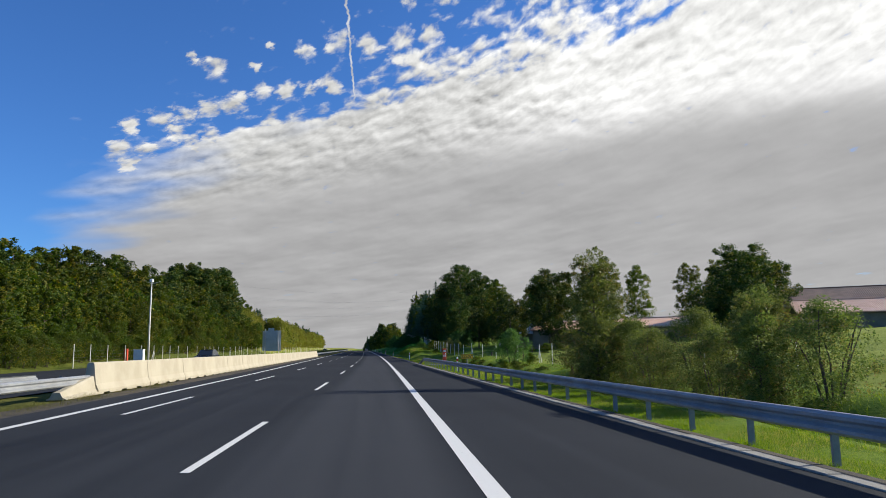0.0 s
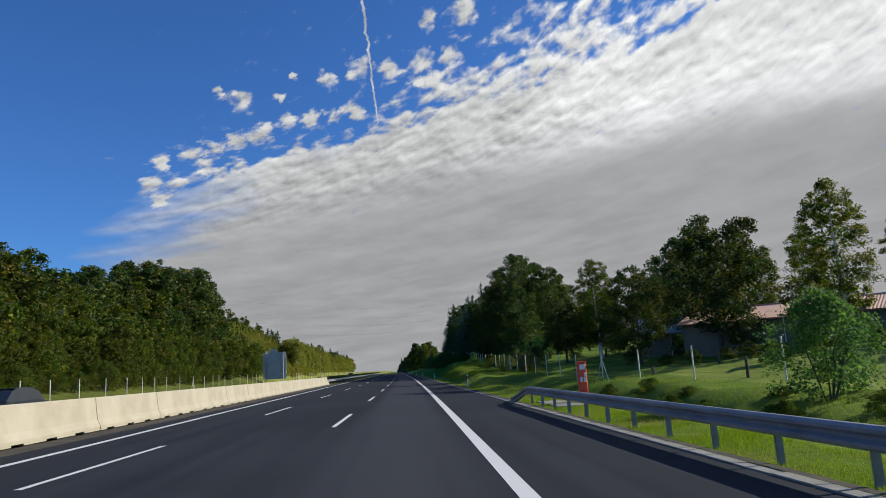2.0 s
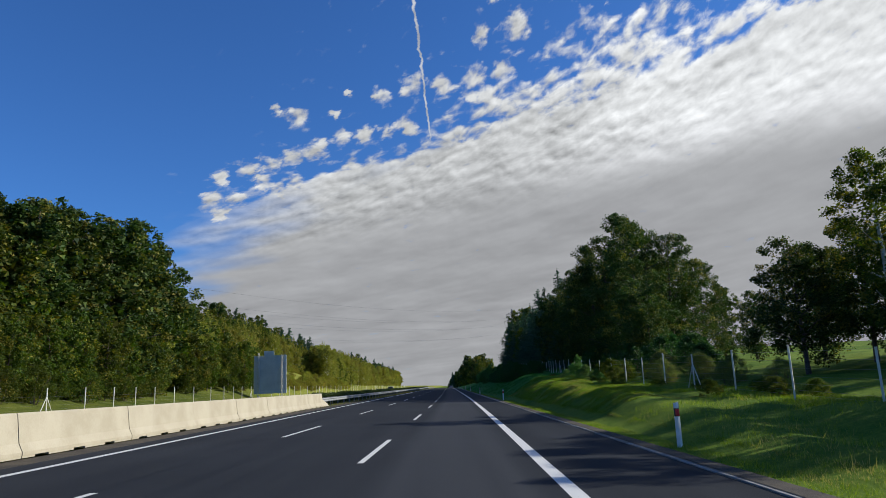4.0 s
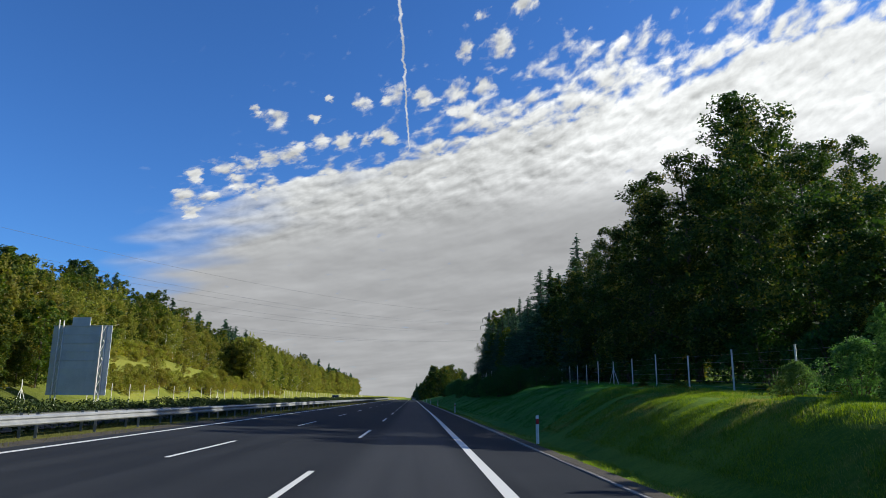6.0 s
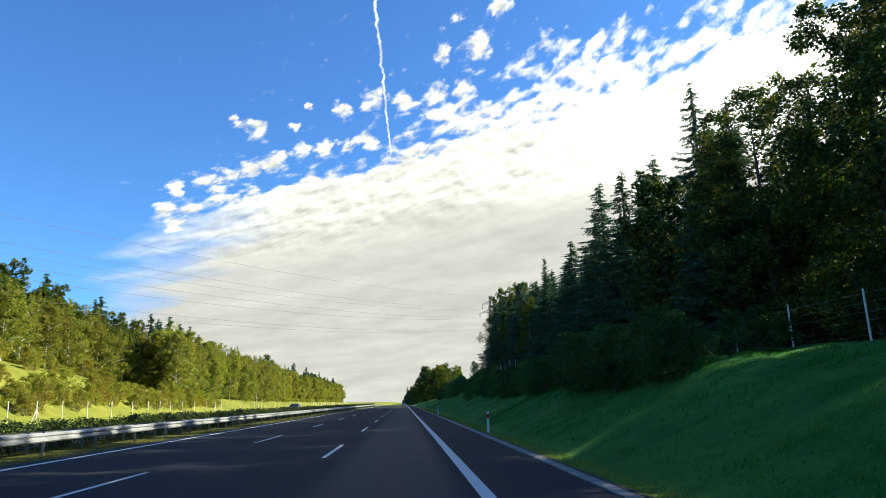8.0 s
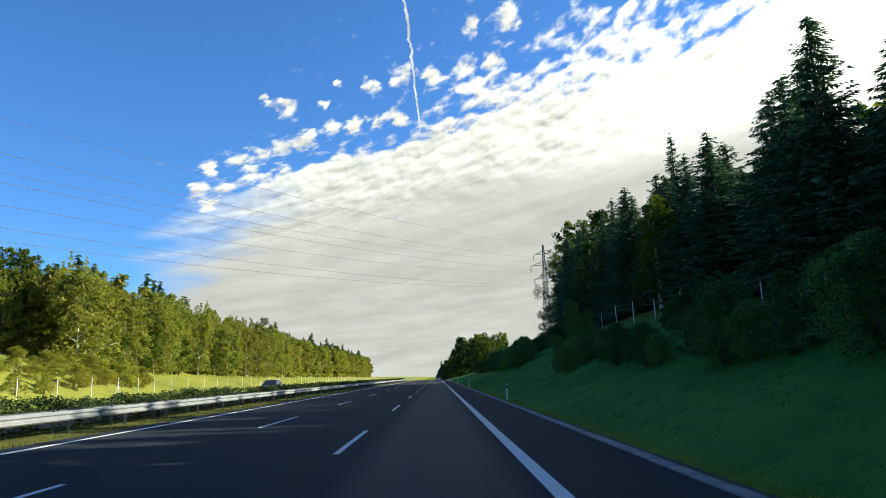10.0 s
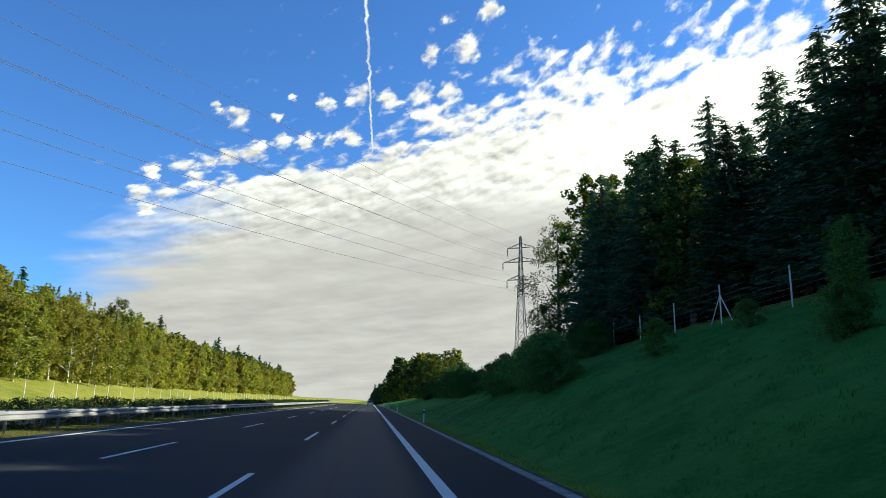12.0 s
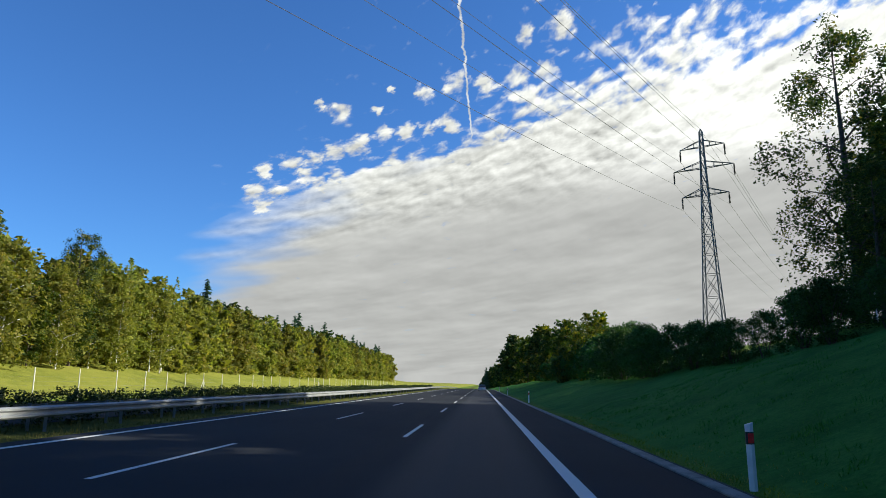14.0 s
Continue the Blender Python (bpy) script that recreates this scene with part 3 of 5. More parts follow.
def left_line_x(y):
    return float(np.interp(y, (-40, 10, 40, 60, 75, 110, 145, 700), (-9.3, -9.25, -9.2, -9.25, -9.4, -9.5, -9.6, -9.5)))


strip("edge_line", lambda y: left_line_x(y) - 0.1, lambda y: left_line_x(y) + 0.1, -30, 700, 3.0, 0.005, M_PAINT, road)
dash = None
for line, phase in ((LINE_A, 0.0), (LINE_B, 8.2)):
    for k in range(-2, 32):
        y1 = 15.25 + phase + 17.9 * k
        y0 = y1 - 6.2
        if dash is None:
            dash = link("lane_dash", [(-0.065, 0, 0), (0.065, 0, 0), (0.065, 6.2, 0), (-0.065, 6.2, 0)], [(0, 1, 2, 3)], M_PAINT)
            d = dash
        else:
            d = new("lane_dash", dash.data)
        d.parent = road
        xa, xb = line + float(lane_x(y0)), line + float(lane_x(y1))
        za, zb = float(road_z(xa, y0)), float(road_z(xb, y1))
        d.matrix_basis = pose(xa, y0, za + 0.006, math.degrees(math.atan2(zb - za, 6.2)), 1.3, -math.degrees(math.atan2(xb - xa, 6.2)))


# ---------------------------------------------------------------- barriers, rails, posts
def w_beam(thick=0.006):
    """Outline of a corrugated rail, facing -x, middle at z = 0."""
    front = [(0.0, -0.155), (-0.03, -0.15), (-0.08, -0.11), (-0.08, -0.065), (-0.012, -0.02), (-0.012, 0.02), (-0.08, 0.065), (-0.08, 0.11), (-0.03, 0.15), (0.0, 0.155)]
    back = [(x + thick * 2, z) for x, z in reversed(front)]
    return front + back


def rail_beam(shape, x_of, z_of, ys, face=1.0):
    """Sweeps the rail's outline along y."""
    outline = w_beam()
    n = len(outline)
    verts, faces = [], []
    for yv in ys:
        for ox, oz in outline:
            verts.append((x_of(yv) + face * ox, yv, z_of(yv) + oz))
    for i in range(len(ys) - 1):
        for k in range(n):
            j = (k + 1) % n
            faces.append((i * n + k, i * n + j, (i + 1) * n + j, (i + 1) * n + k))
    faces += [tuple(range(n))[::-1], tuple((len(ys) - 1) * n + k for k in range(n))]
    return shape.add(verts, faces)


def rail_post():
    s = Shape()
    s.prism([(0.0, 0.0), (0.10, 0.0), (0.10, 0.008), (0.008, 0.008), (0.008, 0.05), (0.0, 0.05)], 0, 1)
    s.v = [(x, z - 0.03, y) for x, y, z in s.v]      # a C-shaped post, upright
    return s


def build_right_rail():
    thing = empty("guard_rail", 4.05, 0, 0, "galvanised steel guard rail with lowered end on the verge", "guard rail")
    x_of = lambda y: 4.02 - 4.05 - (0.22 * smooth(y, 70.5, 73.5))
    z_of = lambda y: float(road_z(4.0, y)) + 0.06 + 0.52 - 0.52 * float(smooth(y, 70.3, 73.4))
    part("beam", rail_beam(Shape(), lambda y: float(x_of(y)), z_of, list(np.arange(-30, 70, 4.0)) + [70, 71, 72, 73, 73.5]), M_RAIL, thing, smooth_shade=False)
    base = None
    y = 70.2
    while y > -24:
        if base is None:
            s = rail_post()
            s.v = [(px, py, pz * 1.0 - 0.3) for px, py, pz in s.v]
            base = part("post", s, M_POST, thing)
            p = base
        else:
            p = new("post", base.data)
            p.parent = thing
        p.matrix_basis = pose(0.0, y, float(ground_z(4.1, y)) + 0.03, 0, 0, 0) @ Matrix.Diagonal((1, 1, 0.95, 1))
        y -= 2.05
    return thing


def build_left_rail(y0, y1, name_label, fine, back=-0.55):
    thing = empty("guard_rail", -11.75, 0, 0, name_label, "guard rail")
    g = lambda yv: float(ground_z(-11.7, yv)) + 0.06
    ys = list(np.arange(y0, y1 + 0.1, 4.0 if fine else 8.0))
    part("beam", rail_beam(Shape(), lambda yv: 0.12, lambda yv: g(yv) + 0.50, ys, -1.0), M_GALV, thing)
    part("beam", rail_beam(Shape(), lambda yv: back, lambda yv: g(yv) + 0.52, ys, 1.0), M_GALV, thing)
    base = None
    for yv in np.arange(y0 + 1.0, min(y1, 460), 4.0):
        for dx in (0.0, back + 0.05):
            if base is None:
                s = rail_post()
                s.v = [(px - 0.05, py, pz - 0.3) for px, py, pz in s.v]
                base = part("post", s, M_POST, thing)
                p = base
            else:
                p = new("post", base.data)
                p.parent = thing
            p.matrix_basis = pose(dx, yv, g(yv), 0, 0, 0)
    return thing


def build_barrier():
    """Pale concrete barrier elements, each with drain slots under its foot."""
    seg = 5.86
    outline = [(-0.30, 0.0), (0.30, 0.0), (0.30, 0.09), (0.20, 0.30), (0.115, 0.99), (0.085, 1.03), (-0.085, 1.03), (-0.115, 0.99), (-0.20, 0.30), (-0.30, 0.09)]
    s = Shape()
    s.prism([(x, z) for x, z in outline], 0.012, seg - 0.012)
    s.v = [(x, y, z + 0.055) for x, y, z in s.v]
    for a, b in ((0.012, 0.55), (1.15, 2.35), (2.95, 4.1), (4.7, seg - 0.012)):
        s.box(-0.29, 0.29, a, b, 0.0, 0.056)
    master = None
    y = 24.9
    n = 0
    while y < 137:
        z = float(ground_z(-11.55, y)) + 0.05
        if master is None:
            master = s.done("concrete_barrier", M_BARRIER)
            tagged(master, "pale sandy concrete barrier element with drain slots", "barrier", "median barrier elements")
            ob = master
        else:
            ob = copy_thing(master, Matrix())
        ob.matrix_basis = pose(-11.58 + 0.006 * ((n * 7) % 3 - 1), y, z, 0, 0, 0)
        y += seg
        n += 1
    # low tapered end pieces
    for y0, turn in ((24.9, 180), (y, 0)):
        e = Shape()
        lo = [(-0.30, 0.0), (0.30, 0.0), (0.28, 0.20), (-0.28, 0.20)]
        n0 = len(outline)
        e.add([(x, 0.0, z * 0.62) for x, z in outline] + [(x * 0.95, 2.6, z * 0.22) for x, z in outline],
              [(i, (i + 1) % n0, n0 + (i + 1) % n0, n0 + i) for i in range(n0)] + [tuple(range(n0))[::-1], tuple(range(n0, 2 * n0))])
        ob = e.done("barrier_end", M_BARRIER)
        tagged(ob, "low sloping concrete end of the median barrier", "barrier")
        ob.matrix_basis = pose(-11.58, y0, float(ground_z(-11.55, y0)) + 0.05, 0, 0, turn)


def kerb_x(y):
    """The kerb's road side: it eases outwards along the way."""
    return RIGHT_EDGE + float(np.interp(y, (0, 40, 130, 190), (-0.42, -0.38, -0.15, 0.0)))


def build_kerb():
    thing = empty("kerb", RIGHT_EDGE, 0, 0, "weathered grey concrete kerb stones along the asphalt edge", "kerb")
    thing["kind"] = "structure"
    s = Shape().box(0.0, 0.25, 0.006, 0.994, -0.15, 0.03, 0.015)
    base = None
    rnd = random.Random(5)
    for k in range(-2, 298):
        if base is None:
            base = part("kerb_stone", s, M_KERB, thing)
            p = base
        else:
            p = new("kerb_stone", base.data)
            p.parent = thing
        p.matrix_basis = pose(kerb_x(k) - RIGHT_EDGE + rnd.uniform(-0.008, 0.008), k, float(road_z(RIGHT_EDGE, k)) + rnd.uniform(-0.006, 0.006), 0, 0, rnd.uniform(-0.3, 0.3))
    rest = Shape()
    for k in range(298, 560, 2):
        z = float(road_z(RIGHT_EDGE, k))
        rest.box(0.0, 0.27, k + 0.006, k + 1.994, z - 0.15, z + 0.045, 0.02)
    ob = part("kerb_stone", rest, M_KERB, thing)
    ob["kind"] = "stuff"
    return thing


def delineator(y, x=4.42, red=True):
    z = float(ground_z(x, y))
    thing = empty("delineator", x, y, z - 0.03, "white plastic roadside delineator post with black band and red reflector", "delineator", "delineator posts")
    s = Shape()
    sec = [(-0.06, -0.02), (0.0, -0.05), (0.06, -0.02), (0.055, 0.03), (-0.055, 0.03)]
    n = len(sec)
    s.add([(a, b, -0.2) for a, b in sec] + [(a, b, 0.98) for a, b in sec] + [(a, b, 1.06 + 0.3 * a) for a, b in sec],
          [(i, (i + 1) % n, n + (i + 1) % n, n + i) for i in range(n)] + [(n + i, n + (i + 1) % n, 2 * n + (i + 1) % n, 2 * n + i) for i in range(n)] + [tuple(range(2 * n, 3 * n))])
    body = part("body", s, M_WHITE, thing)
    band = Shape()
    band.add([(a * 1.04, b * 1.06, 0.74) for a, b in sec] + [(a * 1.04, b * 1.06, 0.93) for a, b in sec],
             [(i, (i + 1) % n, n + (i + 1) % n, n + i) for i in range(n)] + [tuple(range(n))[::-1], tuple(range(n, 2 * n))])
    part("band", band, M_BLACK if not red else M_BLACK, thing, "black band")
    part("reflector", Shape().box(-0.045, 0.045, -0.066, -0.05, 0.76, 0.91, 0.004), M_RED, thing, "red reflector")
    return thing


def fence_post_thing(x, y, h, braced, lean, group):
    z = float(ground_z(x, y))
    thing = empty("fence_post", x, y, z, "weathered pale fence post with braces" if braced else "weathered pale fence post carrying wire mesh", "fence post", group, lean)
    part("pole", Shape().tube([(0, 0, -0.3), (0, 0, h)], 0.035, 6), M_FENCE, thing)
    part("cap", Shape().tube([(0, 0, h), (0, 0, h + 0.03)], 0.042, 6), M_FENCE, thing)
    if braced:
        part("brace", Shape().tube([(0.0, -1.0, -0.05), (0, -0.02, h * 0.72)], 0.025, 6), M_FENCE, thing)
        part("brace", Shape().tube([(0.0, 1.0, -0.05), (0, 0.02, h * 0.72)], 0.025, 6), M_FENCE, thing)
    return thing


def fence_mesh(name, pts, h, label):
    """Thin line wires from post to post."""
    s = Shape()
    for a, b in zip(pts[:-1], pts[1:]):
        za, zb = float(ground_z(*a)), float(ground_z(*b))
        for k in range(7):
            t = 0.08 + (h - 0.15) * (k / 6) ** 1.25
            s.tube([(a[0], a[1], za + t), (b[0], b[1], zb + t)], 0.0035, 3, False)
    ob = s.done(name, M_WIRE)
    return tagged(ob, label, "wire fence", kind="stuff")


def build_fences():
    line = [(14.6, 25), (14.4, 32), (14.2, 39), (13.8, 47), (13.2, 55), (13.75, 61.2), (12.9, 66.5), (11.85, 72), (11.4, 77.7), (11.0, 83), (10.7, 87.9)]
    y = 87.9
    x = 10.7
    while y < 345:
        step = 5.0 if y < 200 else 5.6
        y += step
        x = float(np.interp(y, (88, 120, 150, 163, 180, 196, 230, 262, 281, 300, 345), (10.7, 11.2, 12.4, 13.0, 14.0, 15.4, 15.9, 16.2, 16.4, 17.4, 19.5)))
        line.append((x, y))
    for i, (px, py) in enumerate(line):
        fence_post_thing(px, py, 1.65 + 0.1 * math.sin(i * 2.3), i in (2, 5, 9, 16, 27, 38, 47), math.sin(i) * 4, "posts of the game fence")
    fence_mesh("fence_wire", line, 1.6, "thin galvanised wire of the game fence")
    left = [(-26.0 - 0.3 * math.sin(k), 60 + 4.2 * k) for k in range(0, 106)]
    for i, (px, py) in enumerate(left):
        if not 176 < py < 181:
            fence_post_thing(px, py, 1.95, i % 11 == 5, 0, "posts of the far fence")
    fence_mesh("fence_wire", left, 1.5, "thin wire of the fence below the wood")


for sx, sy, sh, lean in ((9.45, 37.66, 0.75, 3), (12.94, 50.5, 0.6, -4), (15.2, 73.7, 0.9, 5), (12.8, 79.5, 0.7, 0), (17.5, 62.0, 0.7, -3), (18.8, 84.0, 0.8, 4)):
    thing = empty("stake", sx, sy, float(ground_z(sx, sy)), "short dark weathered wooden stake in the pasture", "stake", "wooden stakes in the pasture", lean)
    part("post", Shape().tube([(0, 0, -0.3), (0.01, 0.0, sh * 0.6), (0.0, 0.01, sh)], [0.085, 0.08, 0.07], 7), M_WOOD, thing)
build_right_rail()
build_left_rail(-30, 27, "weathered galvanised steel guard rail ahead of the barrier", True, -2.0)
build_left_rail(139, 640, "weathered galvanised steel guard rail in the grassy median", False)
build_barrier()
for yv in (49.4, 100.6, 151.9, 202.2, 252.8, 304.8, 356.5, 407.0, 458.0):
    delineator(yv, 4.55 if yv < 120 else 4.45)
build_fences()


# ---------------------------------------------------------------- signs and roadside things
def text_mesh(words, size, mat, parent, m):
    cu = bpy.data.curves.new("letters", "FONT")
    cu.body, cu.size, cu.extrude, cu.align_x, cu.align_y = words, size, 0.002, "CENTER", "CENTER"
    tmp = new("letters", cu)
    me = bpy.data.meshes.new_from_object(tmp.evaluated_get(bpy.context.evaluated_depsgraph_get()))
    bpy.data.objects.remove(tmp)
    ob = new("lettering", me)
    me.materials.clear()
    me.materials.append(mat)
    ob.parent = parent
    ob.matrix_basis = m
    return ob


def build_km_sign():
    x, y = 4.95, 47.3
    z = float(ground_z(x, y))
    thing = empty("kilometre_sign", x, y, z, "small orange kilometre sign reading 155.0 with a receiver symbol", "sign", rz=2.0)
    part("post", Shape().tube([(0, 0.03, -0.3), (0, 0.03, 1.22)], 0.03, 8), M_POST, thing)
    plate = part("plate", Shape().box(-0.42, 0.42, -0.012, 0.0, 0.92, 1.24), M_SIGN, thing)
    border = Shape()
    for a, b, c, d in ((-0.405, 0.405, 0.935, 0.947), (-0.405, 0.405, 1.213, 1.225), (-0.405, -0.393, 0.947, 1.213), (0.393, 0.405, 0.947, 1.213)):
        border.box(a, b, -0.016, -0.0125, c, d)
    part("border", border, M_BLACK, plate)
    text_mesh("155.0", 0.26, M_BLACK, plate, pose(-0.10, -0.017, 1.08, 90, 0, 0))
    icon = Shape().tube([(0.23, -0.016, 0.99), (0.235, -0.016, 1.07), (0.29, -0.016, 1.14), (0.36, -0.016, 1.16)], 0.014, 6)
    icon.box(0.205, 0.255, -0.020, -0.0125, 0.965, 1.01)
    icon.box(0.33, 0.38, -0.020, -0.0125, 1.135, 1.185)
    part("symbol", icon, M_BLACK, plate)
    return thing


def build_phone(x, y, label, turn=0):
    z = float(ground_z(x, y))
    thing = empty("emergency_phone", x, y, z, label, "emergency phone", rz=turn)
    part("column", Shape().box(-0.17, 0.17, -0.13, 0.13, -0.1, 1.55, 0.03), M_ORANGE, thing)
    part("roof", Shape().box(-0.185, 0.185, -0.145, 0.145, 1.552, 1.59, 0.015), M_ORANGE, thing)
    part("panel", Shape().box(-0.11, 0.11, -0.142, -0.131, 1.26, 1.46, 0.005), M_WHITE, thing, "white symbol panel")
    part("panel", Shape().box(-0.12, -0.02, -0.142, -0.131, 0.78, 0.98, 0.005), M_WHITE, thing, "white symbol panel")
    part("panel", Shape().box(0.02, 0.12, -0.142, -0.131, 0.78, 0.98, 0.005), M_WHITE, thing, "white symbol panel")
    part("panel", Shape().box(0.05, 0.12, -0.142, -0.131, 1.0, 1.14, 0.005), M_WHITE, thing, "white symbol panel")
    return thing


def build_lamp_post():
    x, y = -25.6, 78.6
    z = float(ground_z(x, y))
    thing = empty("mast", x, y, z, "slim white camera mast beside the opposite carriageway", "mast")
    part("pole", Shape().tube([(0, 0, -0.3), (0, 0, 4.0), (0.05, 0, 9.0)], [0.12, 0.1, 0.06], 10), M_FENCE, thing, smooth_shade=True)
    part("camera_head", Shape().box(-0.14, 0.22, -0.2, 0.2, 8.95, 9.3, 0.06), M_WHITE, thing)
    part("arm", Shape().tube([(0.05, 0, 8.75), (0.9, 0.1, 9.0)], 0.025, 6), M_FENCE, thing)
    part("arm", Shape().tube([(0.05, 0, 8.75), (-0.4, 0.1, 8.95)], 0.025, 6), M_FENCE, thing)
    cab = empty("cabinet", -23.9, 70.0, float(ground_z(-23.9, 70.0)), "white metal switch cabinet on a low plinth", "cabinet")
    part("plinth", Shape().box(-0.5, 0.5, -0.35, 0.35, -0.1, 0.15), M_KERB, cab)
    part("body", Shape().box(-0.45, 0.45, -0.3, 0.3, 0.15, 1.5, 0.02), M_WHITE, cab)
    part("door", Shape().box(-0.40, 0.40, -0.318, -0.302, 0.2, 1.44, 0.005), M_WHITE, cab)
    part("roof", Shape().box(-0.48, 0.48, -0.33, 0.33, 1.502, 1.56, 0.02), M_FENCE, cab)


def build_billboard():
    """The back of a large direction board on a lattice frame."""
    x, y = -25.2, 178.6
    z = float(ground_z(x, y))
    thing = empty("direction_board", x, y, z, "back of a large grey metal direction board on lattice posts", "road sign", rz=-8)
    w, z0, z1 = 2.35, 1.0, 6.1
    h = (z1 - z0) / 8
    for k in range(8):
        part("plank", Shape().box(-w, w, -0.02, 0.02, z0 + k * h + 0.012, z0 + (k + 1) * h - 0.012, 0.006), M_BOARD, thing)
    part("top_plate", Shape().box(-0.9, 0.55, -0.02, 0.02, z1 + 0.02, z1 + 0.65, 0.006), M_BOARD, thing)
    for k in range(9):
        part("rib", Shape().box(-w, w, -0.075, -0.022, z0 + k * h - 0.025, z0 + k * h + 0.025), M_BOARD, thing)
    for px in (-1.5, 1.9):
        s = Shape()
        for dy in (-0.12, -0.62):
            s.tube([(px, dy, -0.4), (px, dy, z1 + (0.4 if px < 0 else 0))], 0.05, 6)
        for k in range(9):
            za, zb = 0.2 + k * 0.65, 0.2 + (k + 1) * 0.65
            s.tube([(px, -0.12 if k % 2 else -0.62, za), (px, -0.62 if k % 2 else -0.12, zb)], 0.025, 5)
        part("lattice_post", s, M_FENCE, thing)
    return thing


def build_barn(x, y, turn, length, depth, eave, ridge, roof_mat, label, lift=0.0):
    z = float(ground_z(x, y)) - 0.2 + lift
    thing = empty("barn", x, y, z, label, "barn", rz=turn)
    w = Shape()
    d = depth / 2
    w.add([(0, -d, -lift - 0.4), (length, -d, -lift - 0.4), (length, d, -lift - 0.4), (0, d, -lift - 0.4), (0, -d, eave), (length, -d, eave), (length, d, eave), (0, d, eave), (0, 0, ridge), (length, 0, ridge)],
          [(0, 1, 5, 4), (2, 3, 7, 6), (0, 4, 8, 7, 3), (1, 2, 6, 9, 5), (0, 3, 2, 1)])
    part("wall", w, M_WALL, thing)
    # corrugated sheets with a rounded wave
    for side in (-1, 1):
        n = int(length / 0.22)
        vx, faces = [], []
        run, over = d + 0.45, 0.4
        for i in range(2 * n + 1):
            px = -over + (length + 2 * over) * i / (2 * n)
            lift = 0.035 if i % 2 else 0.0
            vx += [(px, side * 0.0, ridge + 0.10 + lift), (px, side * run, ridge + 0.10 - (ridge - eave) * run / d + lift)]
        for i in range(2 * n):
            faces.append((2 * i, 2 * i + 1, 2 * i + 3, 2 * i + 2))
        s = Shape().add(vx, faces)
        under = [(a, b, c - 0.10) for a, b, c in (vx[0], vx[1], vx[-1], vx[-2])]
        s.add(under, [(0, 1, 2, 3)])
        part("roof", s, roof_mat, thing)
    part("ridge_cap", Shape().tube([(-0.4, 0, ridge + 0.13), (length + 0.4, 0, ridge + 0.13)], 0.09, 6), roof_mat, thing)
    for px in (length * 0.35, length * 0.8):
        part("downpipe", Shape().tube([(px, -d - 0.08, 0.1), (px, -d - 0.08, eave)], 0.05, 6), M_FENCE, thing)
    return thing


def build_pylon():
    x, y = 27.4, 374.4
    z = float(ground_z(x, y))
    z = min(z, 9.0)
    top = 32.5 - z
    thing = empty("power_pylon", x, y, z, "dark lattice steel power pylon with three crossarms", "pylon", rz=-30)
    legs = Shape()
    wid = lambda h: 1.05 * (1 - h / top) ** 1.3 + 0.17
    hs = [0] + list(np.cumsum([top * v for v in (0.12, 0.11, 0.10, 0.09, 0.085, 0.08, 0.075, 0.07, 0.065, 0.06, 0.055, 0.05)]))
    hs = [h for h in hs if h < top - 0.5] + [top - 0.4]
    for sx in (-1, 1):
        for sy in (-1, 1):
            leg = Shape().tube([(sx * wid(h), sy * wid(h), h) for h in hs] + [(0, 0, top)], 0.075, 4)
            part("leg", leg, M_LATTICE, thing)
    lace = Shape()
    for a, b in zip(hs[:-1], hs[1:]):
        wa, wb = wid(a), wid(b)
        for c0, c1 in (((-1, -1), (1, -1)), ((1, -1), (1, 1)), ((1, 1), (-1, 1)), ((-1, 1), (-1, -1))):
            lace.tube([(c0[0] * wa, c0[1] * wa, a), (c1[0] * wb, c1[1] * wb, b)], 0.035, 4)
            lace.tube([(c1[0] * wa, c1[1] * wa, a), (c0[0] * wb, c0[1] * wb, b)], 0.035, 4)
            lace.tube([(c0[0] * wb, c0[1] * wb, b), (c1[0] * wb, c1[1] * wb, b)], 0.03, 4)
    part("lacing", lace, M_LATTICE, thing)
    ends = []
    for h, half in ((top - 2.3, 2.6), (top - 5.0, 3.5), (top - 8.4, 2.7)):
        for sx in (-1, 1):
            arm = Shape()
            w = wid(h)
            tip = (sx * half, 0, h)
            for sy in (-1, 1):
                arm.tube([(sx * w, sy * w, h), tip], 0.05, 4)
                arm.tube([(sx * w * 0.8, sy * w * 0.8, h + 0.85), tip], 0.045, 4)
                for t in (0.3, 0.6):
                    arm.tube([(sx * (w + (half - w) * t), sy * w * (1 - t), h), (sx * (w + (half - w) * t), sy * w * (1 - t), h + 0.85 * (1 - t))], 0.03, 4)
            part("crossarm", arm, M_LATTICE, thing)
            ins = Shape()
            for k in range(9):
                ins.tube([(tip[0], 0, h - 0.12 - k * 0.15), (tip[0], 0, h - 0.21 - k * 0.15)], [0.13, 0.06], 8)
            ins.tube([tip, (tip[0], 0, h - 1.55)], 0.03, 5)
            part("insulator", ins, M_BLACK, thing)
            ends.append(Vector((tip[0], 0, h - 1.55)))
    turn = pose(x, y, z, 0, 0, -30)
    way = Vector((-0.5, -0.866, 0))
    for e in ends + [Vector((0, 0, top))]:
        a = turn @ e
        for sign, length in ((1, 300.0), (-1, 220.0)):
            b = a + way * sign * length
            pts = []
            for k in range(25):
                t = k / 24
                p = a.lerp(b, t)
                p.z -= 4 * 9.0 * t * (1 - t) * (length / 300) ** 2 - 2.0 * t
                pts.append(p)
            wire = Shape()
            wire.tube(pts, 0.019, 4, False)
            tagged(wire.done("power_line", M_WIRE), "thin dark power line sagging across the motorway", "power line", "power lines on the pylon")


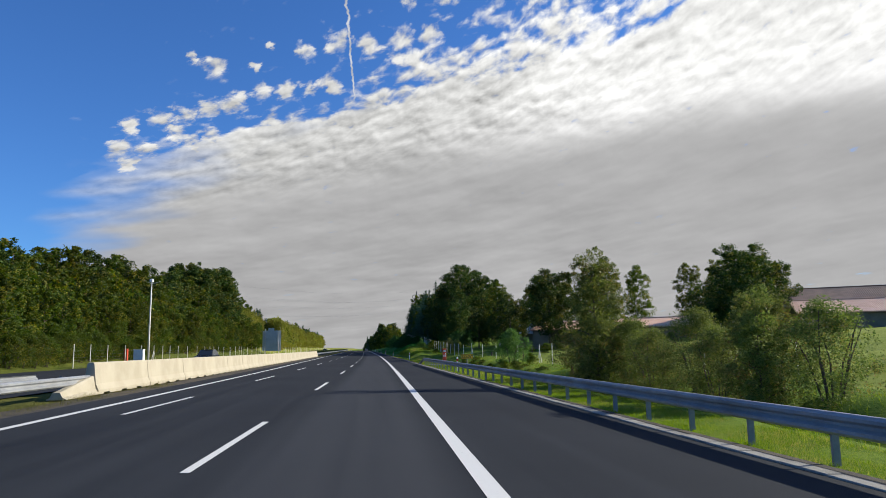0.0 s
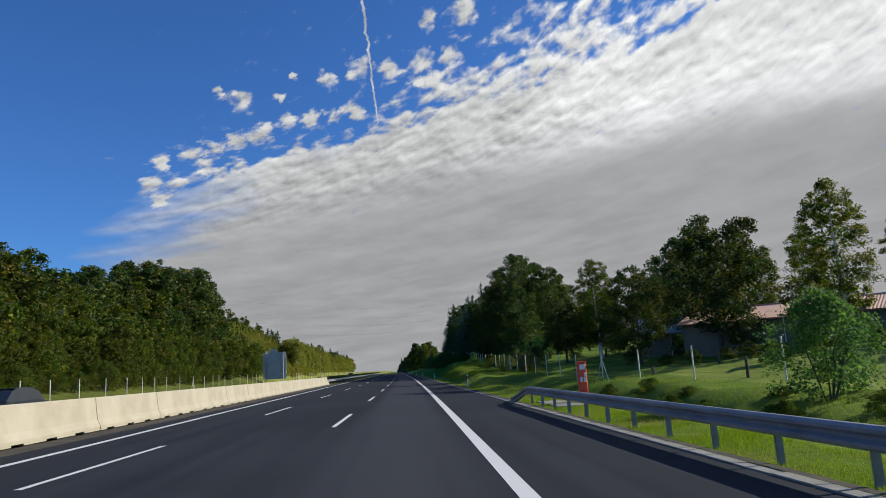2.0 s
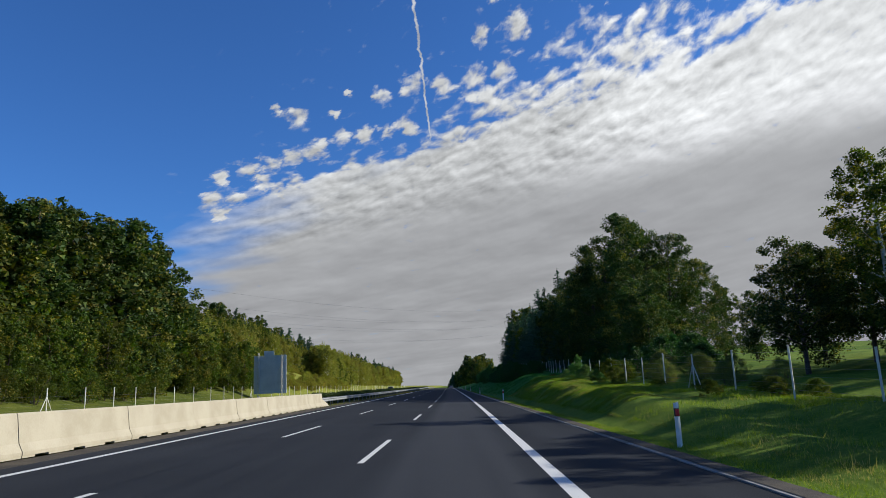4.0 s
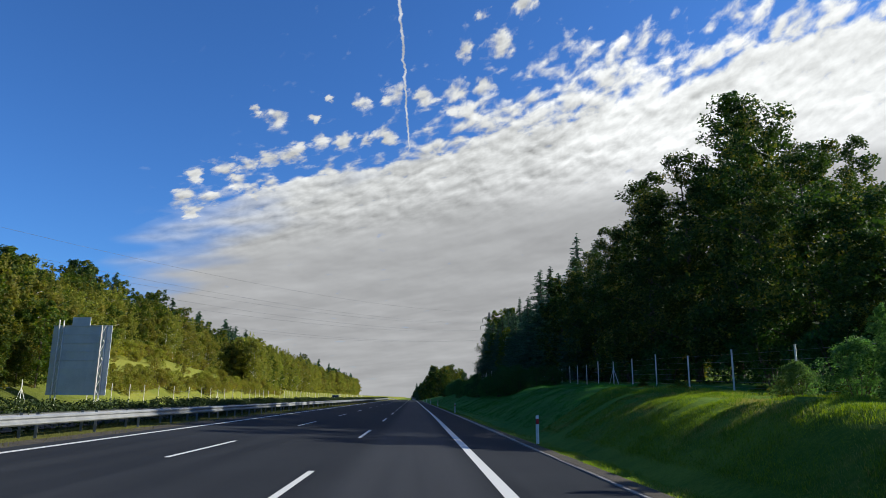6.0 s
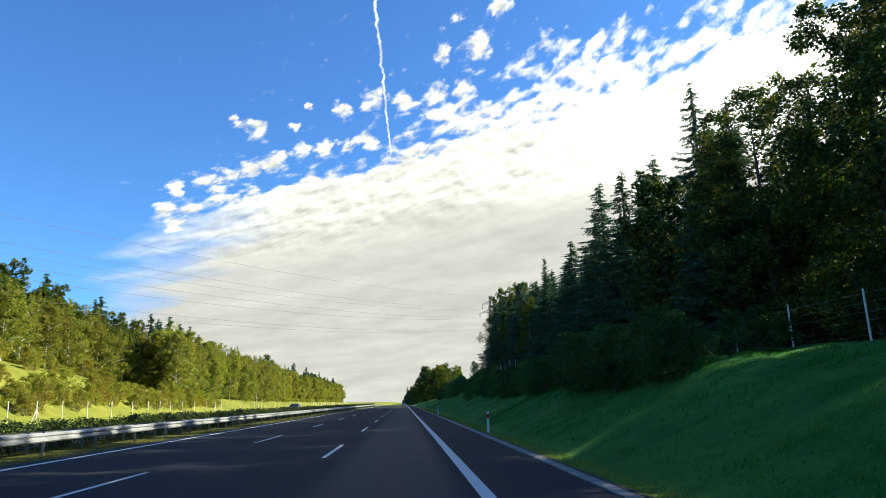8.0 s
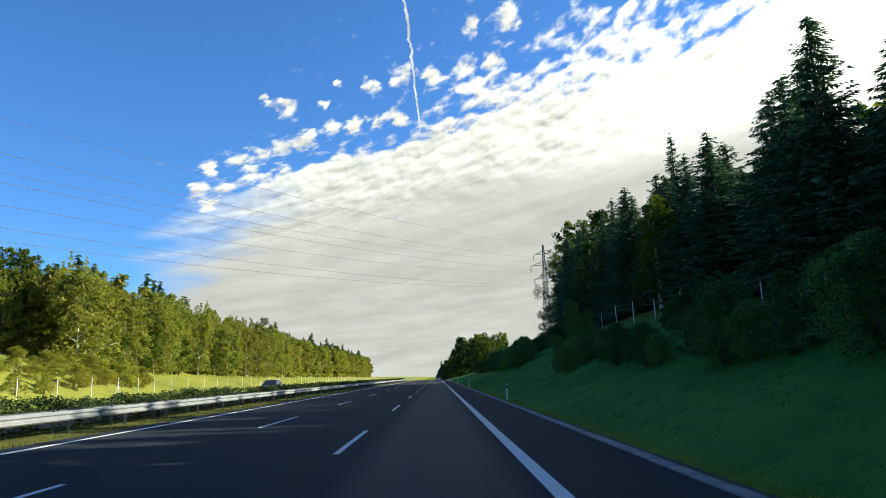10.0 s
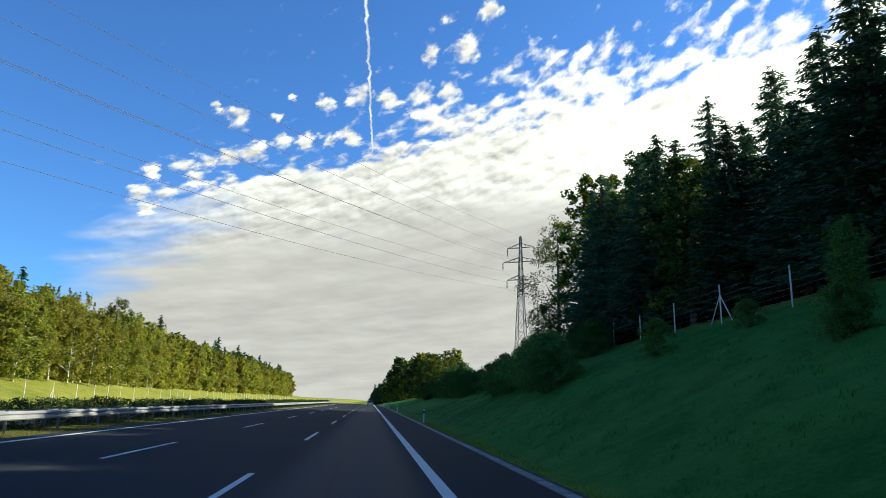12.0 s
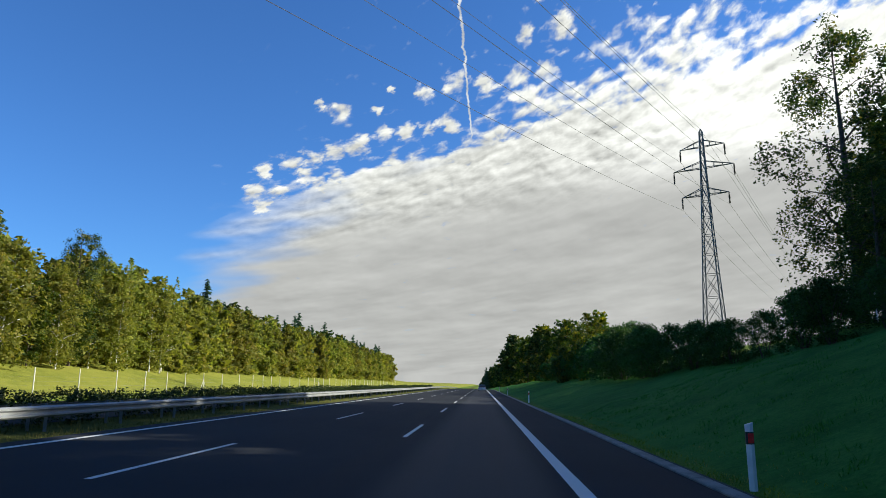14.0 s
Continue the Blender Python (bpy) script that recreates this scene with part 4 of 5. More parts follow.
def build_car(x, y, z, turn, paint, label, s=1.0):
    thing = empty("car", x, y, z, label, "car", rz=turn)
    # side outline, drawn in y and z, lofted over the width
    lower = [(-2.1, 0.30), (-2.15, 0.55), (-2.12, 0.85), (-1.2, 0.95), (0.9, 0.92), (1.9, 0.82), (2.12, 0.55), (2.05, 0.30)]
    cabin = [(-2.0, 0.88), (-1.65, 1.30), (-1.2, 1.44), (0.0, 1.46), (0.45, 1.36), (1.15, 0.92)]

    def loft(outline, half, top_half):
        zs = [p[1] for p in outline]
        lo, hi = min(zs), max(zs)
        n = len(outline)
        v = []
        for side in (-1, 1):
            for py, pz in outline:
                t = (pz - lo) / (hi - lo)
                v.append((side * (half + (top_half - half) * t), py, pz))
        f = [tuple(range(n)), tuple(range(2 * n - 1, n - 1, -1))] + [(i, (i + 1) % n, n + (i + 1) % n, n + i) for i in range(n)]
        return Shape().add(v, f)

    part("body", loft(lower, 0.88, 0.84), paint, thing)
    part("cabin", loft(cabin, 0.78, 0.60), M_GLASS, thing, "dark tinted windows")
    part("roof", Shape().box(-0.60, 0.60, -1.35, 0.2, 1.435, 1.485, 0.02), paint, thing)
    part("bumper", Shape().box(-0.84, 0.84, -2.2, -2.08, 0.36, 0.56, 0.03), paint, thing)
    for sx in (-1, 1):
        part("tail_lamp", Shape().box(sx * 0.7 - 0.13, sx * 0.7 + 0.13, -2.17, -2.1, 0.66, 0.84, 0.02), M_LAMP_RED, thing, "red tail lamp")
        for py in (-1.3, 1.3):
            tyre = part("wheel", Shape().tube([(sx * 0.70, py, 0.31), (sx * 0.89, py, 0.31)], 0.31, 16), M_TYRE, thing)
            part("rim", Shape().tube([(sx * 0.80, py, 0.31), (sx * 0.895, py, 0.31)], 0.19, 12), M_CAR_SILVER, tyre)
    return thing


build_km_sign()
build_phone(5.95, 69.0, "orange emergency telephone column with white symbol panels")
build_phone(-26.6, 74.6, "orange emergency telephone column beside the opposite carriageway", 180)
pad = Shape().box(4.45, 6.6, 67.2, 71.2, float(ground_z(5.2, 69)) - 0.1, float(ground_z(5.2, 69)) + 0.04, 0.02).done("paved_pad", M_KERB)
tagged(pad, "pale concrete pad in front of the telephone column", "pavement", kind="structure")
build_lamp_post()
build_billboard()
build_barn(49.5, 77.0, -25, 26, 9, 2.2, 3.7, M_ROOF, "rendered barn with pink sheet roof beside the old barn")
build_barn(25.2, 100.2, -42, 22, 9, 2.1, 3.25, M_ROOF, "long low rendered barn with red corrugated roof", 0.6)
build_barn(52.0, 88.0, -30, 24, 10, 4.0, 5.7, M_ROOF_DARK, "taller old barn with dark tiled roof")
build_barn(23.6, 109.5, -35, 9, 5, 2.4, 3.7, M_SHEET, "low rendered shed with a pale corrugated roof")
build_pylon()
build_car(0.35, 452.0, float(road_z(0.35, 452)), 0, M_CAR_SILVER, "silver car seen from behind on the carriageway")
build_car(-18.0, 72.4, float(ground_z(-18.0, 72.4)) + 0.05, 180, M_CAR_DARK, "dark car on the opposite carriageway")
build_car(-17.5, 283.3, float(ground_z(-17.5, 283.3)) + 0.05, 180, M_CAR_SILVER, "silver car on the opposite carriageway")


# ---------------------------------------------------------------- trees and plants
def leaf_quads(rng, centres, radii, per, size, droop=0.0, flat=0.5):
    """Diamond leaves scattered round cluster centres."""
    n = len(centres) * per
    c = np.repeat(centres, per, 0)
    r = np.repeat(radii, per)[:, None]
    g = rng.normal(size=(n, 3))
    g /= np.linalg.norm(g, axis=1, keepdims=True)
    p = c + g * r * (rng.random((n, 1)) ** 0.45) * [1, 1, 0.8]
    u = rng.normal(size=(n, 3)) * [1, 1, flat]
    u[:, 2] -= droop
    u /= np.linalg.norm(u, axis=1, keepdims=True)
    w = np.cross(u, rng.normal(size=(n, 3)))
    w /= np.linalg.norm(w, axis=1, keepdims=True) + 1e-9
    s = size * rng.uniform(0.6, 1.25, (n, 1))
    bend = np.cross(u, w) * s * 0.25
    return np.stack([p - u * s - w * s * 0.4, p + u * s * 0.9 - w * s * 0.3 + bend, p + u * s * 0.1 + w * s * 0.8], 1)


def limbs(shape, rng, h, base, spread, count, r0, first=0.25):
    """Trunk and tapering limbs; returns the limb tips."""
    sway = rng.uniform(-0.03, 0.03, 2) * h
    trunk = [(sway[0] * t * t, sway[1] * t * t, -0.4 + (h + 0.4) * t) for t in np.linspace(0, 1, 7)]
    shape.tube(trunk, [r0 * 1.25, r0, r0 * 0.85, r0 * 0.66, r0 * 0.45, r0 * 0.25, r0 * 0.06], 8)
    tips = []
    for k in range(count):
        t = first + (0.95 - first) * (k + rng.random() * 0.6) / count
        az = 2.4 * k + rng.uniform(-0.4, 0.4)
        reach = spread * (1 - 0.55 * max(0, t - 0.35)) * rng.uniform(0.6, 0.95)
        a = Vector((sway[0] * t * t, sway[1] * t * t, h * t))
        b = a + Vector((math.cos(az) * reach * 0.5, math.sin(az) * reach * 0.5, reach * 0.35))
        c = a + Vector((math.cos(az + 0.2) * reach, math.sin(az + 0.2) * reach, reach * 0.55))
        rr = r0 * (1 - t) * 0.5 + 0.02
        shape.tube([a, b, c], [rr, rr * 0.6, rr * 0.2], 5)
        tips.append(c)
    return tips


def broadleaf(seed, h, w, clear, leaves, bark, clusters, per, size, lump=0.14, top=0.5, name="tree", fill=1.0, shoots=0):
    """A round-crowned tree: h high, w wide, crown from clear * h."""
    rng = np.random.default_rng(seed)
    thing = new(name)
    s = Shape()
    limbs(s, rng, h * 0.93, 0, w * 0.45, 14, (h * 0.014 + 0.03 if h > 10 else h * 0.008), max(clear, 0.15))
    part("trunk", s, bark, thing)
    # the crown is a heap of rounded lobes
    hh, prof = h - clear * h, ((0, 0.12, top * 0.75, 0.75, 0.92, 1.0), (0.55, 0.82, 1.0, 0.82, 0.50, 0.15))
    lobes = 15
    lt = (np.arange(lobes) + rng.random(lobes)) / lobes * 0.9 + 0.04
    la = np.arange(lobes) * 2.4 + rng.uniform(-0.5, 0.5, lobes)
    lr = w * rng.uniform(0.17, 0.27, lobes) * (1.1 - 0.45 * lt)
    out = np.maximum(np.interp(lt, *prof) * w / 2 * rng.uniform(0.85, 1.15, lobes) - lr * 0.75, 0)
    mid = np.stack([np.cos(la) * out, np.sin(la) * out, clear * h + hh * lt], -1)
    pick = rng.integers(0, lobes, clusters)
    g = rng.normal(size=(clusters, 3))
    g /= np.linalg.norm(g, axis=1, keepdims=True)
    cen = mid[pick] + g * (lr[pick] * rng.uniform(0.55, 1.1, clusters))[:, None] * [1, 1, min(1.5, max(0.8, 0.55 * h / w))]
    cen[:, 2] = np.clip(cen[:, 2], clear * h * 0.6 + 0.03 * h, h * 0.985)
    t = (cen[:, 2] - clear * h) / hh
    q = leaf_quads(rng, cen, rng.uniform(0.65, 1.25, clusters) * w * lump * (1.1 - 0.35 * t), per, size)
    # thin leading shoots
    if shoots:
        root = mid[rng.integers(lobes // 3, lobes, shoots)] + np.stack([rng.normal(size=shoots) * 0.5, rng.normal(size=shoots) * 0.5, lr.mean() * np.ones(shoots)], -1)
        tip = np.concatenate([root + [0, 0, 0.3 * i] + rng.normal(size=(shoots, 3)) * 0.05 for i in range(5)])
        q = np.concatenate([q, leaf_quads(rng, tip, np.repeat([0.34, 0.28, 0.22, 0.16, 0.1], shoots), 9, size * 0.85)])
    # coarser leaves close the inside of the crown
    k = clusters * 5
    t = rng.random(k) * 0.80 + 0.04
    rad = np.interp(t, (0, 0.12, top * 0.75, 0.75, 0.92, 1.0), (0.3, 0.7, 1.0, 0.72, 0.40, 0.12)) * w / 2 * 0.68 * rng.random(k) ** 0.5
    az = rng.random(k) * 2 * np.pi
    inner = np.stack([np.cos(az) * rad, np.sin(az) * rad, clear * h + (h - clear * h) * t], -1)
    core = leaf_quads(rng, inner, np.full(k, 0.2), 1, size * 1.9 * fill) if fill else q[:0]
    quads("crown", np.concatenate([q, core]), leaves, thing, per=3)
    return thing


def spruce(seed, h, w, clear, rows, size, sparse=1.0):
    """Whorls of drooping branches, each a fan of needle sprays, round a dense dark heart."""
    rng = np.random.default_rng(seed)
    thing = new("spruce")
    part("trunk", Shape().tube([(0, 0, -0.4), (0.05, 0, h * 0.5), (0, 0.03, h * 0.995)], [h * 0.014, h * 0.008, 0.02], 7), M_BARK, thing)
    cen, ax, sz = [], [], []
    for k in range(rows):
        t = (k + rng.uniform(0, 0.5)) / rows
        z = h * (clear + (1 - clear) * t)
        reach = w / 2 * (1 - t) ** 0.72 * (1 + 0.10 * math.sin(t * 19 + seed)) + 0.18
        for b in range(max(5, int((11 - 4 * t) * sparse))):
            a = rng.random() * 6.283
            rr = reach * rng.uniform(0.55, 1.12) * (1 + 0.12 * math.sin(2 * a + seed + 5 * t))
            m = max(2, int(rr / (size * (0.8 - 0.3 * t))))
            lift = rng.uniform(-0.15, 0.2)
            zb = z + rng.uniform(-1.2, 1.2) * h / rows
            for i in range(m):
                f = (i + 0.75) / m
                if f < 0.3 and m > 3:
                    continue
                for side in (-1, 0, 1):
                    off = side * size * 0.5 * (1.15 - 0.6 * f)
                    cen.append((math.cos(a) * rr * f - math.sin(a) * off, math.sin(a) * rr * f + math.cos(a) * off, zb + (lift - 0.42) * rr * f + 0.26 * rr * f * f - abs(side) * size * 0.2))
                    aa = a + side * 0.85
                    ax.append((math.cos(aa), math.sin(aa), -0.35 + rng.uniform(-0.4, 0.15)))
                    sz.append(size * rng.uniform(0.7, 1.2) * (1.15 - 0.35 * f) * (1.1 - 0.48 * t))
    cen, ax, sz = np.array(cen), np.array(ax), np.array(sz)[:, None]
    ax /= np.linalg.norm(ax, axis=1, keepdims=True)
    side = np.cross(ax, rng.normal(size=ax.shape) * 0.9 + [0, 0, 1])
    side /= np.linalg.norm(side, axis=1, keepdims=True)
    q = np.stack([cen - ax * sz * 0.6 + side * sz * 0.36, cen - ax * sz * 0.6 - side * sz * 0.36, cen + ax * sz], 1)
    n = rows * 18
    t = rng.random(n) * 0.97
    rad = (w / 2 * (1 - t) ** 0.95 + 0.02) * 0.42 * rng.random(n) ** 0.4
    az = rng.random(n) * 6.283
    inner = np.stack([np.cos(az) * rad, np.sin(az) * rad, h * (clear + (1 - clear) * t) - 0.3 * rad], -1)
    core = leaf_quads(rng, inner, np.full(n, 0.1), 1, 1.0, 0.8, 0.9)
    core = inner[:, None, :] + (core - inner[:, None, :]) * (size * (1.5 - 1.2 * t))[:, None, None]
    quads("crown", np.concatenate([q, core]), L_SPRUCE, thing, per=3)
    return thing


def shrub(seed, h, w, leaves, clusters, per, size, name="shrub"):
    rng = np.random.default_rng(seed)
    thing = new(name)
    s = Shape()
    for k in range(7):
        a = 0.9 * k + rng.random()
        s.tube([(0.1 * math.cos(a), 0.1 * math.sin(a), -0.3), (w * 0.16 * math.cos(a), w * 0.16 * math.sin(a), h * 0.45),
                (w * 0.3 * math.cos(a + 0.3), w * 0.3 * math.sin(a + 0.3), h * rng.uniform(0.7, 0.92))], [0.035, 0.025, 0.008], 5)
    if name != "weed_clump":
        part("stem", s, M_BARK, thing)
    az, t = rng.random(clusters) * 6.283, rng.random(clusters) ** 0.8
    env = np.interp(t, (0, 0.25, 0.6, 0.85, 1.0), (0.7, 1.0, 0.9, 0.5, 0.12)) * w / 2
    rad = env * rng.random(clusters) ** 0.45 * (1 + 0.25 * np.sin(az * 3 + seed))
    cen = np.stack([np.cos(az) * rad, np.sin(az) * rad, 0.05 * h + t * h * 0.93], -1)
    quads("crown", leaf_quads(rng, cen, rng.uniform(0.6, 1.2, clusters) * w * 0.12, per, size), leaves, thing, per=3)
    return thing


MASTERS = {}


def plant(kind, x, y, scale, label, category, group, turn=None, name=None, sink=0.1, squash=1.0):
    """A copy of a plant of that kind, standing on the ground."""
    src = MASTERS[kind]
    z = float(ground_z(x, y)) - sink
    rz = RND.uniform(0, 360) if turn is None else turn
    ob = copy_thing(src, Matrix())
    ob.matrix_basis = pose(x, y, z, RND.uniform(-2, 2), RND.uniform(-2, 2), rz) @ Matrix.Diagonal((scale, scale, scale * squash, 1))
    return tagged(ob, label, category, group)


RND = random.Random(11)
MASTERS["oak_near"] = broadleaf(1, 20, 11.5, 0.05, L_OAK, M_BARK, 300, 100, 0.135, 0.08, name="tree", fill=0.8)
MASTERS["oak_a"] = broadleaf(1, 20, 11.5, 0.05, L_OAK, M_BARK, 240, 42, 0.23, 0.085, name="tree")
MASTERS["oak_b"] = broadleaf(2, 20, 10, 0.08, L_OAK, M_BARK, 220, 42, 0.23, 0.085, name="tree")
MASTERS["oak_c"] = broadleaf(3, 12, 9.5, 0.14, L_OAK, M_BARK, 230, 95, 0.125, 0.08, name="tree")
MASTERS["mixed_a"] = broadleaf(4, 15, 10, 0.0, L_MAPLE, M_BARK, 170, 40, 0.20, 0.085, name="tree")
MASTERS["mixed_b"] = broadleaf(5, 15, 9, 0.0, L_MAPLE, M_BARK, 160, 40, 0.20, 0.085, name="tree")
MASTERS["birch_a"] = broadleaf(6, 14, 6.0, 0.14, L_MAPLE, M_BIRCH, 280, 80, 0.095, 0.09, name="birch", fill=1.0)
MASTERS["young_a"] = broadleaf(7, 9, 5.0, 0.03, L_BIRCH, M_BIRCH, 100, 34, 0.16, 0.12, 0.45, name="young_tree", fill=0.7, shoots=16)
MASTERS["young_b"] = broadleaf(8, 9, 4.4, 0.03, L_BIRCH, M_BIRCH, 90, 34, 0.16, 0.13, 0.4, name="young_tree", fill=0.7, shoots=16)
MASTERS["young_c"] = broadleaf(9, 8, 4.4, 0.05, L_MAPLE, M_BARK, 130, 56, 0.115, 0.10, 0.55, name="young_tree", fill=0.8)
MASTERS["young_mid"] = broadleaf(17, 8, 4.8, 0.05, L_MAPLE, M_BARK, 76, 26, 0.22, 0.12, 0.5, name="young_tree")
MASTERS["young_far"] = broadleaf(14, 9, 5.0, 0.0, L_BIRCH, M_BARK, 60, 30, 0.27, 0.14, 0.45, name="young_tree")
MASTERS["mixed_far"] = broadleaf(15, 14, 8, 0.0, L_MAPLE, M_BARK, 60, 30, 0.42, 0.13, 0.5, name="tree")
MASTERS["oak_far"] = broadleaf(16, 14, 9, 0.0, L_OAK, M_BARK, 60, 30, 0.5, 0.13, 0.5, name="tree")
MASTERS["airy"] = broadleaf(10, 20, 9.5, 0.04, L_OAK, M_BARK, 330, 44, 0.125, 0.09, 0.5, name="tree", fill=0.5)
MASTERS["bright"] = broadleaf(12, 19, 8.0, 0.05, L_MAPLE, M_BARK, 190, 60, 0.18, 0.09, 0.55, name="tree")
MASTERS["spruce_a"] = spruce(21, 22, 7.4, 0.04, 62, 0.30, 0.8)
MASTERS["spruce_b"] = spruce(22, 20, 6.8, 0.06, 56, 0.30, 0.8)
MASTERS["spruce_far"] = spruce(23, 17, 7.0, 0.03, 32, 0.62, 0.62)
MASTERS["shrub_a"] = shrub(31, 3.2, 3.6, L_SHRUB, 170, 110, 0.036)
MASTERS["shrub_b"] = shrub(32, 3.0, 3.2, L_SHRUB, 160, 110, 0.036)
MASTERS["sapling"] = broadleaf(33, 6.0, 2.5, 0.03, L_SHRUB, M_BARK, 420, 60, 0.036, 0.085, 0.25, name="sapling", fill=1.2)
MASTERS["shrub_far"] = shrub(35, 3.2, 3.6, L_CLEAR, 80, 36, 0.10)
MASTERS["dark_shrub"] = shrub(34, 4.0, 4.4, L_DARK, 80, 44, 0.13, name="bush")
MASTERS["bank_shrub"] = shrub(38, 4.0, 4.4, L_DARK, 130, 64, 0.078, name="bush")
MASTERS["green_bush"] = shrub(39, 4.0, 4.2, L_GREEN_LIT, 150, 70, 0.075, name="bush")
MASTERS["sapling_green"] = broadleaf(40, 6.0, 2.3, 0.03, L_GREEN_LIT, M_BARK, 340, 50, 0.042, 0.085, 0.25, name="sapling", fill=1.2)
MASTERS["oak_shrub"] = shrub(37, 3.2, 3.8, L_MAPLE, 110, 60, 0.075)
MASTERS["weeds"] = shrub(36, 3.2, 3.6, L_MAPLE, 110, 60, 0.08, name="weed_clump")

RIGHT_WOOD, LEFT_WOOD = "trees of the wood on the bank", "trees of the wood on the far slope"

# right: young growth behind the rail near the start
for x, y, s in ((7.5, 27.6, 1.08), (8.4, 17.4, 0.66)):
    plant("sapling", x, y, s, "slender young birch with sparse yellowing leaves", "young tree", "saplings behind the guard rail")
for k, (x, y, s) in enumerate(((9.7, 16.4, 0.92), (9.4, 18.6, 0.98), (9.0, 20.8, 0.85), (9.5, 23.0, 0.93), (8.8, 25.2, 0.9), (9.1, 27.6, 0.95), (8.2, 29.0, 0.8), (9.6, 33.0, 0.95), (10.4, 31.2, 0.9), (9.7, 35.4, 1.0))):
    plant("shrub_a" if k % 2 else "shrub_b", x, y, s, "leafy green shrub turning yellow behind the guard rail", "shrub", "shrubs behind the guard rail")
plant("green_bush", 11.2, 61.4, 0.78, "round green bush beside the field", "shrub", "")
for x, y, s in ((9.6, 57, 0.24), (9.0, 60, 0.25), (8.4, 63.5, 0.28), (8.7, 67, 0.25), (9.5, 71, 0.26), (8.9, 75, 0.25), (9.6, 53, 0.22), (12.5, 59, 0.3), (14, 66, 0.33), (19, 78, 0.5), (24, 75, 0.5), (28, 71, 0.5)):
    plant("weeds", x, y, s, "low dark weeds along the ditch", "weeds", "weeds along the ditch", squash=0.8)
for k in range(16):
    plant("weeds", 9.6 + RND.uniform(-0.6, 1.4), 41 + k * 2.2, RND.uniform(0.16, 0.3), "low dark weeds along the ditch", "weeds", "weeds along the ditch", squash=0.45)
# trees round the barns
plant("oak_c", 23.9, 93.9, 0.93, "dense dark green oak beside the barn", "tree", "")
for k in range(12):
    a = 1.0 + 1.9 * k
    plant("weeds", 23.2 + 0.743 * a - 0.669 * 7.0 + RND.uniform(-0.5, 0.5), 98.0 - 0.669 * a - 0.743 * 7.0 + RND.uniform(-0.8, 0.8), RND.uniform(0.3, 0.5), "rough dark growth below the barn wall", "weeds", "growth below the barn wall", squash=0.7)
plant("birch_a", 30.6, 88.2, 0.84, "slender birch with hanging twigs by the barn", "birch", "")
plant("oak_c", 19.6, 100.0, 0.70, "dense dark tree in front of the shed", "tree", "")
plant("oak_c", 27.5, 107.0, 0.95, "dense dark tree beside the shed", "tree", "")
plant("birch_a", 21.6, 118.0, 0.82, "pale slender birch behind the shed", "birch", "")
for x, y, s in ((18.4, 121, 0.62), (24, 124, 0.7), (29, 121, 0.8), (26, 133, 0.7), (33, 128, 0.75)):
    plant("oak_c", x, y, s, "low dark broadleaf tree on the meadow", "tree", "trees on the meadow")
for x, y, s in ((19.5, 101.5, 0.4), (24.5, 103, 0.5), (28.5, 102, 0.5), (42, 82, 0.9), (44.5, 80, 1.0), (46, 77, 0.9), (41, 85, 0.8)):
    plant("dark_shrub", x, y, s, "dark bush below the trees by the shed", "shrub", "")
for k, (x, y, s, kind) in enumerate(((44, 76, 0.88, "oak_c"), (45.5, 83, 0.95, "oak_c"), (52, 86, 0.85, "oak_c"), (52, 108, 0.85, "birch_a"), (60, 112, 0.9, "birch_a"), (68, 110, 0.85, "birch_a"), (47, 118, 0.9, "birch_a"), (40, 122, 0.9, "mixed_a"), (56, 106, 0.8, "birch_a"), (64, 109, 0.95, "birch_a"), (50, 100, 0.62, "oak_c"), (57, 97, 0.8, "oak_c"), (38, 112, 0.7, "birch_a"), (33, 116, 0.8, "birch_a"))):
    plant(kind, x, y, s, "tree of the belt behind the barns", "tree", "trees behind the barns")
# right wood: rounded near end rising to the tall oak, then mixed, then spruce
for x, y, s, kind in ((20.5, 160.5, 0.62, "oak_near"), (22.3, 168.5, 0.98, "oak_near"), (27.5, 170, 0.84, "oak_near"), (32.5, 173, 0.66, "oak_near"), (25.0, 175, 1.0, "oak_near"), (38, 180, 0.55, "oak_b"), (44, 184, 0.5, "oak_a"),
                      (21.8, 178, 0.92, "oak_near"), (21.5, 187, 0.94, "oak_near"), (22.0, 196, 0.84, "oak_near"), (28, 184, 0.96, "oak_a"), (28, 196, 0.9, "oak_b"), (20.5, 203, 0.74, "oak_near"), (25.5, 202, 0.8, "oak_near"), (34, 190, 0.9, "oak_b")):
    plant(kind, x, y, s, "tall dark green broadleaf tree at the wood's edge", "tree", RIGHT_WOOD)
WOOD_Y = (200, 210, 216, 223, 230, 236, 245, 253, 262, 270, 281, 290, 297, 312)
WOOD_TOP = (17.8, 17.3, 16.6, 18.0, 17.0, 16.0, 14.2, 13.6, 11.6, 13.6, 14.4, 14.4, 16.0, 16.5)
y, k = 206.0, 0
